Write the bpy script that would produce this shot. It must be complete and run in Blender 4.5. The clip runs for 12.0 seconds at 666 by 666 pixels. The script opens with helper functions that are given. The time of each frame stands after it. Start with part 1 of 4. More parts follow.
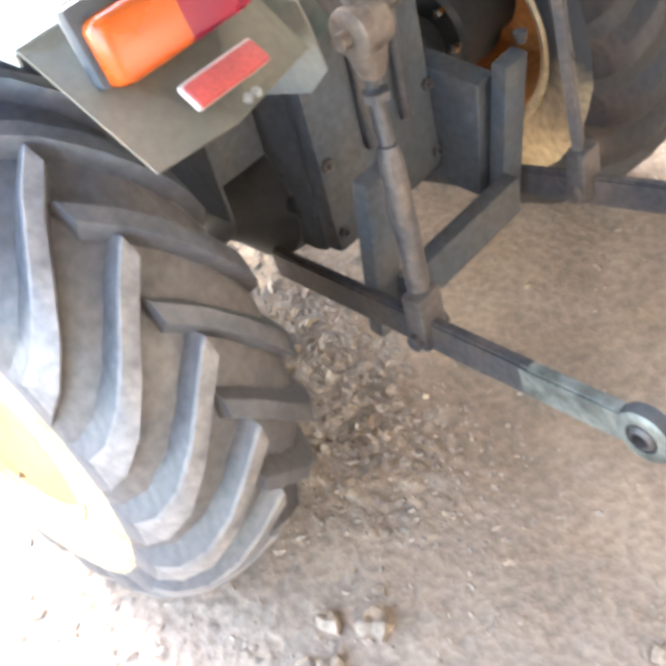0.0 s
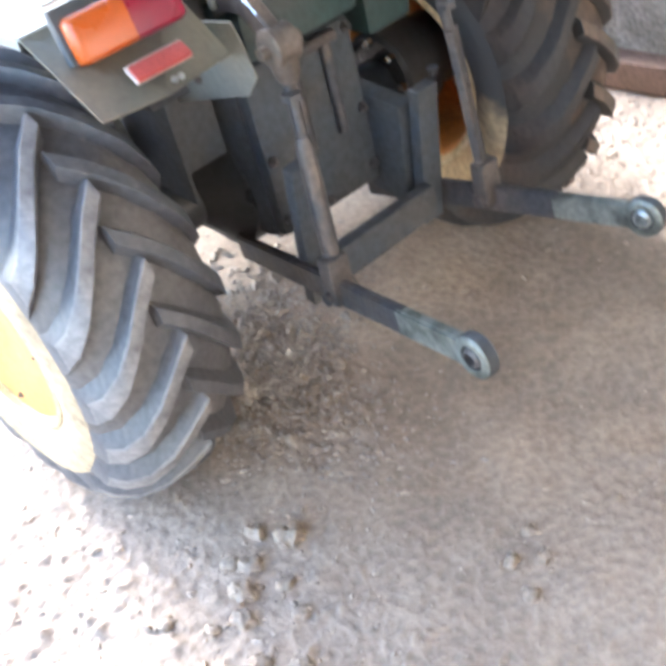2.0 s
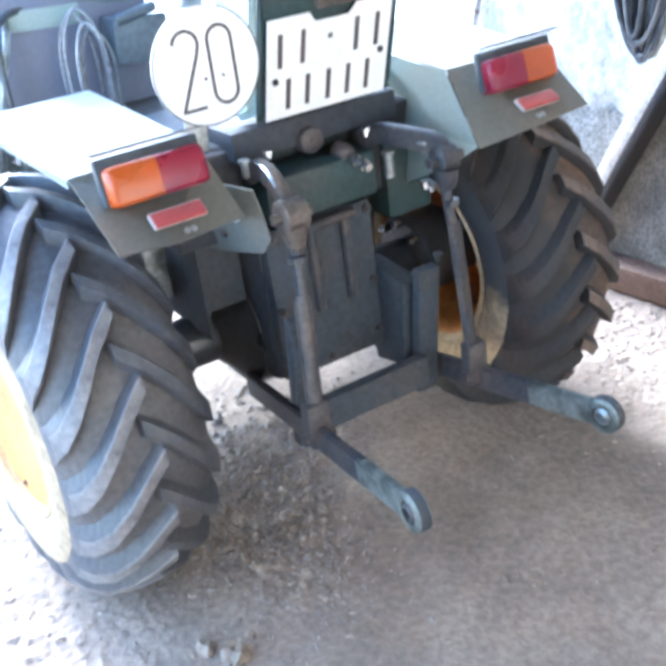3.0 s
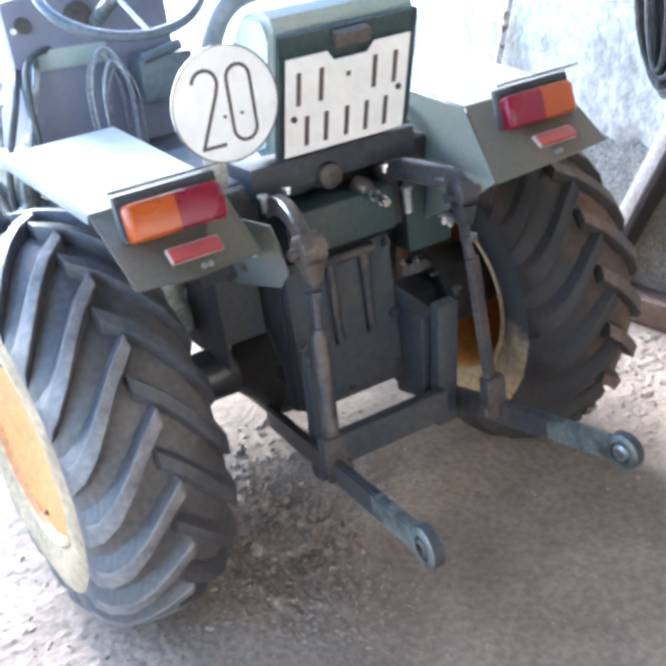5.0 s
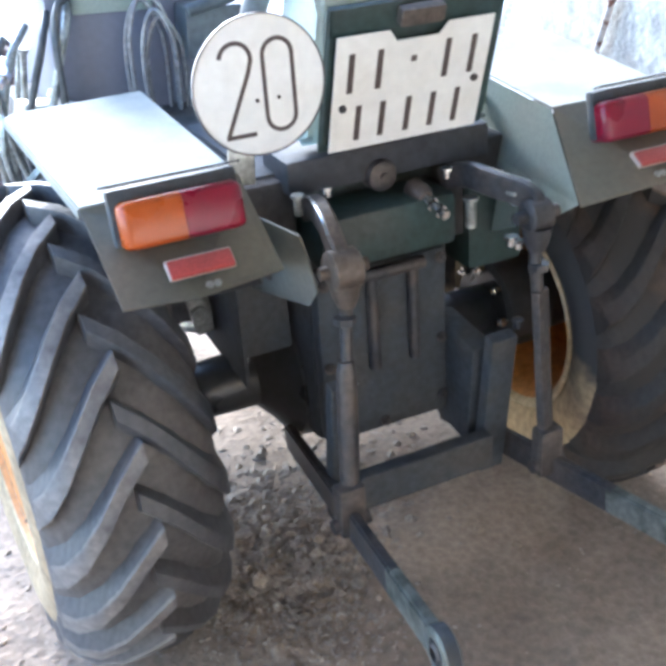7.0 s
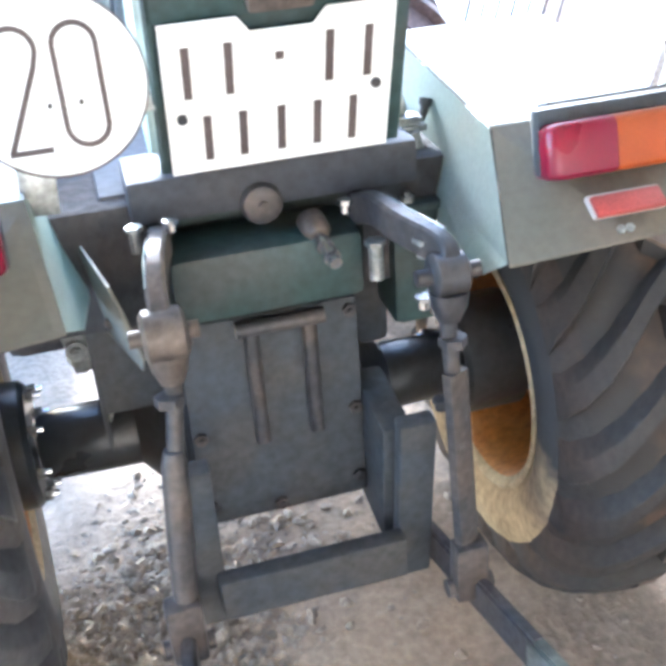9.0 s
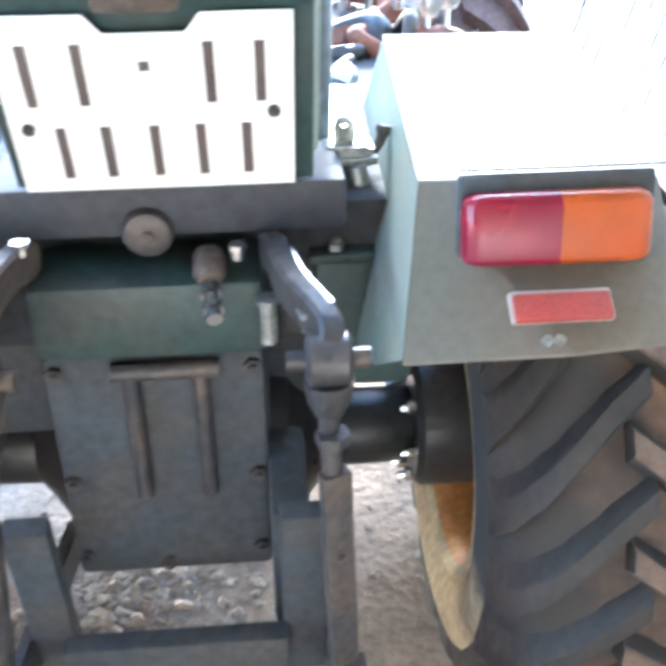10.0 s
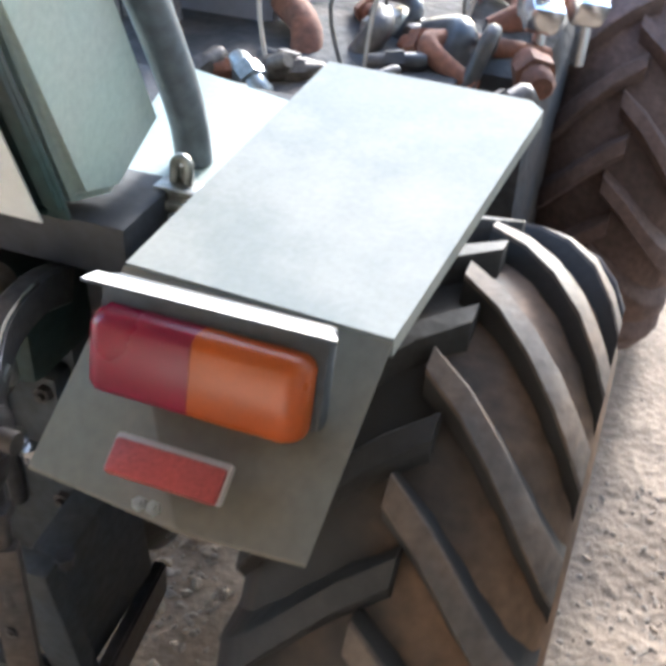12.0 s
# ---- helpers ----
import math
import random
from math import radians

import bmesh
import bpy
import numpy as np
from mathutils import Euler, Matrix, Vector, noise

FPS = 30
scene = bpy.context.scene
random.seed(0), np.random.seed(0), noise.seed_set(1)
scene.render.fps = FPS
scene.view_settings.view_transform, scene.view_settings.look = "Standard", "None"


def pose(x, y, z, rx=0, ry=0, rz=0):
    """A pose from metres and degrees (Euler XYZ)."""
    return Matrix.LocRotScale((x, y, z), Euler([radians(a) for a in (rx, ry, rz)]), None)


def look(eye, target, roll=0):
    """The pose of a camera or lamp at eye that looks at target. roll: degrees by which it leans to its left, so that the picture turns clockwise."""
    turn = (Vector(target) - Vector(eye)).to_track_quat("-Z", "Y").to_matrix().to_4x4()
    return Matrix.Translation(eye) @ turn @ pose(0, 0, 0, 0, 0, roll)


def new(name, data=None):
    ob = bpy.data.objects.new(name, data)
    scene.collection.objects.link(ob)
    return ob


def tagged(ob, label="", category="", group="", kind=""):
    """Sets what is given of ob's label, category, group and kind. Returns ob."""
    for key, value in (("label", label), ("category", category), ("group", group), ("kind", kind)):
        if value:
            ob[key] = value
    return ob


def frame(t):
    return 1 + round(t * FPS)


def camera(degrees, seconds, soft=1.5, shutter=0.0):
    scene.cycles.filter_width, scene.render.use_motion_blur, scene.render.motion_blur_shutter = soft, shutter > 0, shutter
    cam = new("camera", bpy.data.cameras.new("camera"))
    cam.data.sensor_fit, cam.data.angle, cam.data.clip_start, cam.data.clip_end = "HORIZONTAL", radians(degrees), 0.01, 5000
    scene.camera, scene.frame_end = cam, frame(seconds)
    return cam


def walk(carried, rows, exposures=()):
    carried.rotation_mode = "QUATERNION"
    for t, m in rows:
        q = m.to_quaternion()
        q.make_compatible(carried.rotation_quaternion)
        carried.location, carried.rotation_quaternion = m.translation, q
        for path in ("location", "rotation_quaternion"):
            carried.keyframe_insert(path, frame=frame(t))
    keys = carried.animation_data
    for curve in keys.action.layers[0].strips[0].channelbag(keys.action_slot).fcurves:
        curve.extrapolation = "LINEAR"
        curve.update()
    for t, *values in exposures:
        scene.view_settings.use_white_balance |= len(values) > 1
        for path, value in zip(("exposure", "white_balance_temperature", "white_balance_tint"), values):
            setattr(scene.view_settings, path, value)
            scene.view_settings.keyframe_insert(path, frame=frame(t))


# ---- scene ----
EXPOSURES = [(0.0, 4.74, 6480, 11), (0.5, 4.4, 6460, 16), (1.0, 3.9, 6440, 17), (1.5, 3.76, 6340, 13), (2.0, 4.25, 5890, 10), (2.5, 4.27, 5230, 8), (3.0, 4.1, 5090, 7), (3.5, 3.95, 5050, 8), (5.5, 3.58, 5510, 9), (6.0, 3.67, 5500, 9), (6.5, 3.46, 5500, 9), (8.5, 4.16, 5430, 7), (9.0, 4.53, 5460, 8), (9.5, 4.65, 5350, 8), (10.0, 4.54, 5360, 6), (10.5, 3.78, 5470, 5), (11.0, 3.4, 5640, 6), (11.5, 3.32, 5870, 8), (12.0, 3.17, 6070, 9)]
cam = camera(37.88, 12.0, soft=4.2, shutter=0.4)
PATH = [
    (0, (-0.924, -0.934, 1.376), (-0.289, -0.050, 0.344), -16.9),
    (0.5, (-0.901, -1.120, 1.371), (-0.367, -0.173, 0.337), -19.2),
    (0.8, (-0.907, -1.183, 1.361), (-0.451, -0.202, 0.322), -21.7),
    (1, (-0.924, -1.213, 1.355), (-0.460, -0.241, 0.310), -23.3),
    (1.5, (-1.005, -1.294, 1.350), (-0.434, -0.357, 0.327), -19.8),
    (2, (-1.047, -1.414, 1.407), (-0.406, -0.410, 0.495), -15.5),
    (2.2, (-1.039, -1.481, 1.421), (-0.424, -0.420, 0.557), -12.9),
    (2.5, (-1.013, -1.581, 1.430), (-0.401, -0.478, 0.618), -9.0),
    (3, (-0.991, -1.672, 1.458), (-0.339, -0.508, 0.771), -7.8),
    (3.5, (-0.972, -1.686, 1.463), (-0.335, -0.492, 0.816), -8.4),
    (5.5, (-0.961, -1.696, 1.468), (-0.350, -0.482, 0.833), -8.2),
    (6, (-0.911, -1.656, 1.435), (-0.367, -0.409, 0.804), -8.7),
    (6.5, (-0.850, -1.528, 1.463), (-0.294, -0.318, 0.774), -5.6),
    (8.5, (-0.363, -1.262, 1.444), (-0.016, 0.006, 0.722), -2.6),
    (9, (-0.238, -1.174, 1.389), (0.073, 0.091, 0.646), -4.3),
    (9.2, (-0.160, -1.138, 1.397), (0.032, 0.156, 0.662), -3.1),
    (9.5, (-0.036, -1.082, 1.411), (0.046, 0.178, 0.600), -1.3),
    (9.8, (0.055, -1.018, 1.393), (0.127, 0.250, 0.594), -0.7),
    (10, (0.100, -0.969, 1.383), (0.205, 0.298, 0.588), -0.3),
    (10.5, (0.217, -0.834, 1.412), (0.352, 0.377, 0.537), -1.2),
    (11, (0.417, -0.749, 1.430), (0.296, 0.439, 0.522), -0.4),
    (11.3, (0.525, -0.739, 1.441), (0.274, 0.401, 0.498), 0.6),
    (11.5, (0.578, -0.728, 1.436), (0.272, 0.406, 0.503), -0.9),
    (12, (0.665, -0.659, 1.444), (0.268, 0.478, 0.550), 2.6),
]
walk(cam, [(t, look(eye, target, roll)) for t, eye, target, roll in PATH], EXPOSURES)

# ---- light ----
SUN_EL, SUN_AZ = radians(22), radians(1)           # height, and turn from straight ahead (+y) towards +x
world = bpy.data.worlds.new("world")
scene.world = world
world.use_nodes = True
wn = world.node_tree.nodes
sky = wn.new("ShaderNodeTexSky")
sky.sky_type, sky.sun_disc = "NISHITA", False
sky.sun_elevation, sky.sun_rotation = SUN_EL, SUN_AZ
world.node_tree.links.new(sky.outputs["Color"], wn["Background"].inputs["Color"])
wn["Background"].inputs["Strength"].default_value = 0.15
sun = new("sun", bpy.data.lights.new("sun", "SUN"))
sun.data.energy, sun.data.angle, sun.data.color = 1.3, radians(12), (1.0, 0.97, 0.93)
toward = Vector((math.sin(SUN_AZ) * math.cos(SUN_EL), math.cos(SUN_AZ) * math.cos(SUN_EL), math.sin(SUN_EL)))
sun.matrix_world = look(toward * 20, (0, 0, 0))


# ---- materials ----
def material(name, color, rough=0.6, metal=0.0, second=None, scale=8.0, amount=0.5, fine=60.0, bump=0.15, spread=0.0,
             sharp=(0.42, 0.62), dist=0.004, coat=0.0, trans=0.0, speck=0.25):
    """Two-scale surface: patches of a second colour, fine speckle, rough relief; spread varies pieces."""
    m = bpy.data.materials.new(name)
    m.use_nodes = True
    n, l = m.node_tree.nodes, m.node_tree.links
    b = n["Principled BSDF"]
    co = n.new("ShaderNodeTexCoord")
    big, small = n.new("ShaderNodeTexNoise"), n.new("ShaderNodeTexNoise")
    for t, s, d in ((big, scale, 5.0), (small, fine, 3.0)):
        t.inputs["Scale"].default_value, t.inputs["Detail"].default_value = s, d
        l.new(co.outputs["Object"], t.inputs["Vector"])
    ramp = n.new("ShaderNodeMapRange")
    ramp.inputs["From Min"].default_value, ramp.inputs["From Max"].default_value = sharp
    ramp.inputs["To Max"].default_value = amount
    l.new(big.outputs["Fac"], ramp.inputs["Value"])
    mix = n.new("ShaderNodeMix")
    mix.data_type = "RGBA"
    second = second or tuple(c * 0.6 for c in color)
    mix.inputs[6].default_value, mix.inputs[7].default_value = (*color, 1), (*second, 1)
    l.new(ramp.outputs["Result"], mix.inputs["Factor"])
    sp = n.new("ShaderNodeMapRange")
    sp.inputs["From Min"].default_value, sp.inputs["From Max"].default_value = 0.3, 0.7
    sp.inputs["To Min"].default_value, sp.inputs["To Max"].default_value = 1 - speck, 1 + speck
    l.new(small.outputs["Fac"], sp.inputs["Value"])
    mul = n.new("ShaderNodeMix")
    mul.data_type, mul.blend_type = "RGBA", "MULTIPLY"
    mul.inputs["Factor"].default_value = 1.0
    l.new(mix.outputs[2], mul.inputs[6])
    l.new(sp.outputs["Result"], mul.inputs[7])
    last = mul.outputs[2]
    if spread:
        info, sp2, mu2 = n.new("ShaderNodeObjectInfo"), n.new("ShaderNodeMapRange"), n.new("ShaderNodeMix")
        sp2.inputs["To Min"].default_value, sp2.inputs["To Max"].default_value = 1 - spread, 1 + spread
        mu2.data_type, mu2.blend_type = "RGBA", "MULTIPLY"
        mu2.inputs["Factor"].default_value = 1.0
        l.new(info.outputs["Random"], sp2.inputs["Value"])
        l.new(last, mu2.inputs[6])
        l.new(sp2.outputs["Result"], mu2.inputs[7])
        last = mu2.outputs[2]
    l.new(last, b.inputs["Base Color"])
    rr = n.new("ShaderNodeMapRange")
    rr.inputs["To Min"].default_value, rr.inputs["To Max"].default_value = max(rough - 0.12, 0.05), min(rough + 0.15, 1)
    l.new(big.outputs["Fac"], rr.inputs["Value"])
    l.new(rr.outputs["Result"], b.inputs["Roughness"])
    b.inputs["Metallic"].default_value = metal
    b.inputs["Coat Weight"].default_value = coat
    b.inputs["Transmission Weight"].default_value = trans
    bp = n.new("ShaderNodeBump")
    bp.inputs["Strength"].default_value, bp.inputs["Distance"].default_value = bump, dist
    l.new(small.outputs["Fac"], bp.inputs["Height"])
    l.new(bp.outputs["Normal"], b.inputs["Normal"])
    return m


M = dict(
    dirt=material("dirt", (0.295, 0.228, 0.174), 0.95, second=(0.192, 0.146, 0.110), scale=2.2, amount=0.85, fine=55, bump=0.5, dist=0.012, speck=0.2),
    clod=material("clod", (0.275, 0.215, 0.165), 0.95, second=(0.18, 0.14, 0.108), scale=14, fine=90, bump=0.7, speck=0.25, spread=0.15),
    gravel=material("gravel", (0.285, 0.24, 0.20), 0.95, second=(0.165, 0.138, 0.116), scale=9, fine=90, bump=0.6, speck=0.25),
    yard=material("yard", (0.72, 0.70, 0.66), 0.9, second=(0.58, 0.56, 0.52), scale=1.5, fine=40, bump=0.4),
    rubber=material("rubber", (0.064, 0.064, 0.070), 0.5, second=(0.130, 0.110, 0.098), scale=4, amount=0.6, fine=70, bump=0.3, speck=0.25),
    dusty_rubber=material("dusty_rubber", (0.36, 0.27, 0.165), 0.85, second=(0.20, 0.15, 0.095), scale=9, amount=0.5, fine=60, bump=0.25),
    tan_rubber=material("tan_dust_shaded_rubber", (0.42, 0.31, 0.18), 0.88, second=(0.27, 0.19, 0.11), scale=6, amount=0.7, fine=60, bump=0.25),
    brown_rubber=material("brown_rubber", (0.13, 0.082, 0.068), 0.8, second=(0.06, 0.038, 0.032), scale=6, amount=0.7, fine=70, bump=0.3),
    # Right tyre: brown mud, with shade painted into the rubber and light outward.
    muddy_shaded_rubber=material("muddy_shaded_rubber", (0.027, 0.024, 0.023), 0.72, second=(0.080, 0.046, 0.030), scale=3, amount=0.6, fine=70, bump=0.3, speck=0.25),
    muddy_lit_tread=material("muddy_lit_tread", (0.075, 0.051, 0.038), 0.75, second=(0.195, 0.110, 0.062), scale=4, amount=0.8, fine=60, bump=0.3, speck=0.25),
    muddy_lit_lug=material("muddy_lit_lug", (0.088, 0.071, 0.061), 0.7, second=(0.205, 0.120, 0.070), scale=5, amount=0.8, fine=70, bump=0.3, speck=0.25),
    # Dust of the left outer bars, with their lit look painted in.
    lit_lug_dust=material("dusty_lit_lug", (0.175, 0.160, 0.152), 0.55, second=(0.062, 0.060, 0.064), scale=8, amount=0.75, fine=70, bump=0.3, speck=0.25),
    rim=material("rim_paint", (0.52, 0.21, 0.05), 0.5, second=(0.46, 0.25, 0.10), scale=10, amount=0.5, fine=60, bump=0.1),
    cream=material("dusty_cream", (0.50, 0.40, 0.25), 0.8, second=(0.36, 0.26, 0.14), scale=12, amount=0.5, bump=0.15),
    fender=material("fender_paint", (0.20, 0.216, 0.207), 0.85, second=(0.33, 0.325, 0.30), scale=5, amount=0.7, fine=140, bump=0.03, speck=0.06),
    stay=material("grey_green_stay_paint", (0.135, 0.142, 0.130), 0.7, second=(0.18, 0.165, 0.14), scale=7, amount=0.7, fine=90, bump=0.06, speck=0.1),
    # Rear plate: a darker copy of the guard's paint, its shade included.
    fender_back=material("dusty_green_shaded", (0.108, 0.102, 0.080), 0.65, second=(0.15, 0.12, 0.09), scale=5, amount=0.7, fine=90, bump=0.06, speck=0.1),
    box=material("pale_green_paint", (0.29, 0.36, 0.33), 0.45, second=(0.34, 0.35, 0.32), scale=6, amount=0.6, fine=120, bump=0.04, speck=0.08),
    green=material("dark_green_paint", (0.024, 0.048, 0.046), 0.5, second=(0.040, 0.042, 0.04), scale=9, amount=0.7, fine=70, bump=0.12),
    black=material("oily_black_iron", (0.041, 0.049, 0.059), 0.72, second=(0.06, 0.055, 0.05), scale=9, amount=0.7, fine=70, bump=0.25),
    oily=material("wet_black_oil_film", (0.026, 0.029, 0.033), 0.3, second=(0.045, 0.042, 0.040), scale=9, amount=0.6, fine=60, bump=0.2),
    beam=material("dull_navy_black_steel", (0.028, 0.032, 0.042), 0.6, second=(0.048, 0.045, 0.046), scale=7, amount=0.7, fine=60, bump=0.2),
    soot=material("greasy_soot", (0.036, 0.038, 0.043), 0.9, second=(0.068, 0.054, 0.047), scale=7, amount=0.8, fine=45, bump=0.5, dist=0.01),
    iron=material("worn_dark_iron", (0.055, 0.054, 0.058), 0.48, metal=0.4, second=(0.11, 0.088, 0.075), scale=12, amount=0.7, fine=80, bump=0.3),
    bronze=material("rusty_worn_paint", (0.135, 0.105, 0.085), 0.5, metal=0.35, second=(0.07, 0.06, 0.055), scale=16, amount=0.7, fine=90, bump=0.2),
    bare=material("bare_worn_steel", (0.36, 0.37, 0.36), 0.4, metal=0.7, second=(0.13, 0.135, 0.12), scale=22, amount=0.7, fine=120, bump=0.15),
    worn=material("worn_painted_steel", (0.19, 0.20, 0.18), 0.45, metal=0.5, second=(0.06, 0.066, 0.056), scale=18, amount=0.85, fine=90, bump=0.3),
    chrome=material("bright_steel", (0.72, 0.73, 0.74), 0.2, metal=1.0, scale=30, amount=0.3, bump=0.04, speck=0.06),
    white=material("sign_white", (0.80, 0.80, 0.78), 0.45, second=(0.72, 0.71, 0.68), scale=14, amount=0.5, bump=0.02, speck=0.04),
    ink=material("sign_ink", (0.10, 0.075, 0.07), 0.6, bump=0.02, speck=0.1),
    red=material("red_lens", (0.20, 0.004, 0.022), 0.28, second=(0.13, 0.006, 0.03), scale=9, fine=260, bump=0.04, coat=0.0, speck=0.05),
    orange=material("amber_lens", (0.38, 0.070, 0.007), 0.28, second=(0.26, 0.05, 0.010), scale=9, fine=260, bump=0.04, coat=0.0, speck=0.05),
    reflector=material("reflector_red", (0.34, 0.055, 0.048), 0.32, second=(0.24, 0.045, 0.04), scale=24, fine=300, bump=0.12, speck=0.2),
    navy=material("navy_panel", (0.15, 0.155, 0.21), 0.5, second=(0.20, 0.195, 0.225), scale=5, fine=60, bump=0.03, speck=0.06),
    hose=material("black_hose", (0.05, 0.05, 0.055), 0.35, second=(0.12, 0.12, 0.12), scale=20, bump=0.1),
    grey=material("grey_vinyl", (0.085, 0.10, 0.115), 0.35, second=(0.13, 0.135, 0.15), scale=8, fine=60, bump=0.1),
    pipe=material("shiny_grey_hose", (0.30, 0.30, 0.32), 0.22, metal=0.3, second=(0.18, 0.18, 0.20), scale=20, fine=90, bump=0.08),
    rust=material("rust", (0.22, 0.085, 0.05), 0.85, second=(0.12, 0.06, 0.045), scale=14, amount=0.8, fine=90, bump=0.35),
    peeling=material("peeling_white_paint", (0.55, 0.52, 0.49), 0.7, second=(0.16, 0.07, 0.045), scale=16, amount=1.0, fine=80, bump=0.3, sharp=(0.50, 0.56)),
    plaster=material("limewashed_wall", (0.42, 0.43, 0.41), 0.9, second=(0.27, 0.265, 0.245), scale=5.5, amount=0.8, fine=34, bump=0.5, dist=0.012, sharp=(0.46, 0.60), speck=0.22),
    roughcast=material("grey_roughcast", (0.25, 0.245, 0.225), 0.95, second=(0.15, 0.145, 0.13), scale=9, amount=0.8, fine=75, bump=0.9, dist=0.012, speck=0.35),
    shed=material("unseen_wall", (0.60, 0.57, 0.53), 0.9, second=(0.5, 0.47, 0.43), scale=2, fine=30, bump=0.4),
    whitewood=material("white_wood", (0.66, 0.63, 0.60), 0.7, second=(0.50, 0.45, 0.40), scale=9, amount=0.6, fine=80, bump=0.2),
    wood=material("brown_wood", (0.13, 0.078, 0.058), 0.8, second=(0.11, 0.07, 0.05), scale=9, amount=0.7, fine=70, bump=0.35),
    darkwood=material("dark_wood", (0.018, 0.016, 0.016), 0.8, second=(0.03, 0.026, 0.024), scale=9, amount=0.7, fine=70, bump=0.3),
    pinkwood=material("pinkish_wood", (0.42, 0.29, 0.25), 0.75, second=(0.33, 0.22, 0.19), scale=5, fine=50, bump=0.2),
    tin=material("roof_tin", (0.35, 0.34, 0.33), 0.6, metal=0.4, scale=2, fine=20, bump=0.1),
    pale=material("pale_plastic", (0.45, 0.40, 0.37), 0.5, bump=0.03, speck=0.05),
)


# ---- mesh helpers ----
def finish(ob, smooth=40):
    for p in ob.data.polygons:
        p.use_smooth = smooth > 0
    if smooth:
        ob.data.set_sharp_from_angle(angle=radians(smooth))


def strap(bm, pts, w, h):
    """A flat bar of upright section through the points: w across, h high."""
    pts = [Vector(p) for p in pts]
    rows = []
    for i, p in enumerate(pts):
        d = pts[min(i + 1, len(pts) - 1)] - pts[max(i - 1, 0)]
        side = Vector((d.y, -d.x, 0)).normalized()
        up = side.cross(d).normalized()
        c = 0.18
        rows.append([bm.verts.new(p + side * (a * w / 2) + up * (b * h / 2)) for a, b in
                     ((-1, -1 + c), (-1 + 2 * c, -1), (1 - 2 * c, -1), (1, -1 + c), (1, 1 - c), (1 - 2 * c, 1), (-1 + 2 * c, 1), (-1, 1 - c))])
    for a, b in zip(rows, rows[1:]):
        for k in range(8):
            bm.faces.new((a[k], a[(k + 1) % 8], b[(k + 1) % 8], b[k]))
    bm.faces.new(rows[0][::-1])
    bm.faces.new(rows[-1])


def part(name, bm, mat, parent=None, label="", smooth=40):
    """One bmesh as one mesh object, in world coordinates, under a thing or a part."""
    bmesh.ops.recalc_face_normals(bm, faces=bm.faces)
    me = bpy.data.meshes.new(name)
    bm.to_mesh(me)
    bm.free()
    for m in (mat if isinstance(mat, (list, tuple)) else [mat]):
        me.materials.append(M[m])
    ob = new(name, me)
    finish(ob, smooth)
    if parent is not None:
        ob.parent = parent
        ob.matrix_parent_inverse = Matrix.Translation(-base_of(parent))
    if label:
        ob["label"] = label
    return ob


def base_of(ob):
    at = Vector(ob.location)
    return at if ob.parent is None else Vector((0, 0, 0)) + at


def thing(name, at, label, category, group="", kind=""):
    ob = new(name)
    ob.empty_display_size = 0.1
    ob.location = at
    return tagged(ob, label, category, group, kind)


def block(bm, c, s, rot=(0, 0, 0), bev=0.004, mat=0):
    r = bmesh.ops.create_cube(bm, size=1.0)
    vs = r["verts"]
    bmesh.ops.scale(bm, vec=s, verts=vs)
    if bev:
        es = list({e for v in vs for e in v.link_edges})
        g = bmesh.ops.bevel(bm, geom=es, offset=bev, segments=2, affect="EDGES", profile=0.6)
        vs = list({v for f in g["faces"] for v in f.verts} | {v for v in vs if v.is_valid})
    m = pose(*c, *rot)
    bmesh.ops.transform(bm, matrix=m, verts=vs)
    for f in {f for v in vs for f in v.link_faces}:
        f.material_index = mat
    return vs


def rod(bm, pts, r, seg=12, mat=0, cap=True):
    """A tube of radius r (a number, or one per point) through the points."""
    pts = [Vector(p) for p in pts]
    rs = r if isinstance(r, (list, tuple)) else [r] * len(pts)
    rings, up = [], None
    for i, p in enumerate(pts):
        d = (pts[min(i + 1, len(pts) - 1)] - pts[max(i - 1, 0)]).normalized()
        if up is None:
            up = d.orthogonal().normalized()
        up = (up - d * up.dot(d)).normalized()
        side = d.cross(up)
        rings.append([bm.verts.new(p + (up * math.cos(a) + side * math.sin(a)) * rs[i]) for a in (2 * math.pi * k / seg for k in range(seg))])
    for a, b in zip(rings, rings[1:]):
        for k in range(seg):
            f = bm.faces.new((a[k], a[(k + 1) % seg], b[(k + 1) % seg], b[k]))
            f.material_index = mat
    if cap:
        for ring in (rings[0][::-1], rings[-1]):
            bm.faces.new(ring).material_index = mat
    return rings


def smooth_path(pts, n=6):
    """Catmull-Rom points through the given ones."""
    pts = [Vector(p) for p in pts]
    out = []
    for i in range(len(pts) - 1):
        a, b, c, d = pts[max(i - 1, 0)], pts[i], pts[i + 1], pts[min(i + 2, len(pts) - 1)]
        for k in range(n):
            t = k / n
            out.append(0.5 * ((2 * b) + (c - a) * t + (2 * a - 5 * b + 4 * c - d) * t * t + (3 * b - a - 3 * c + d) * t ** 3))
    return out + [pts[-1]]


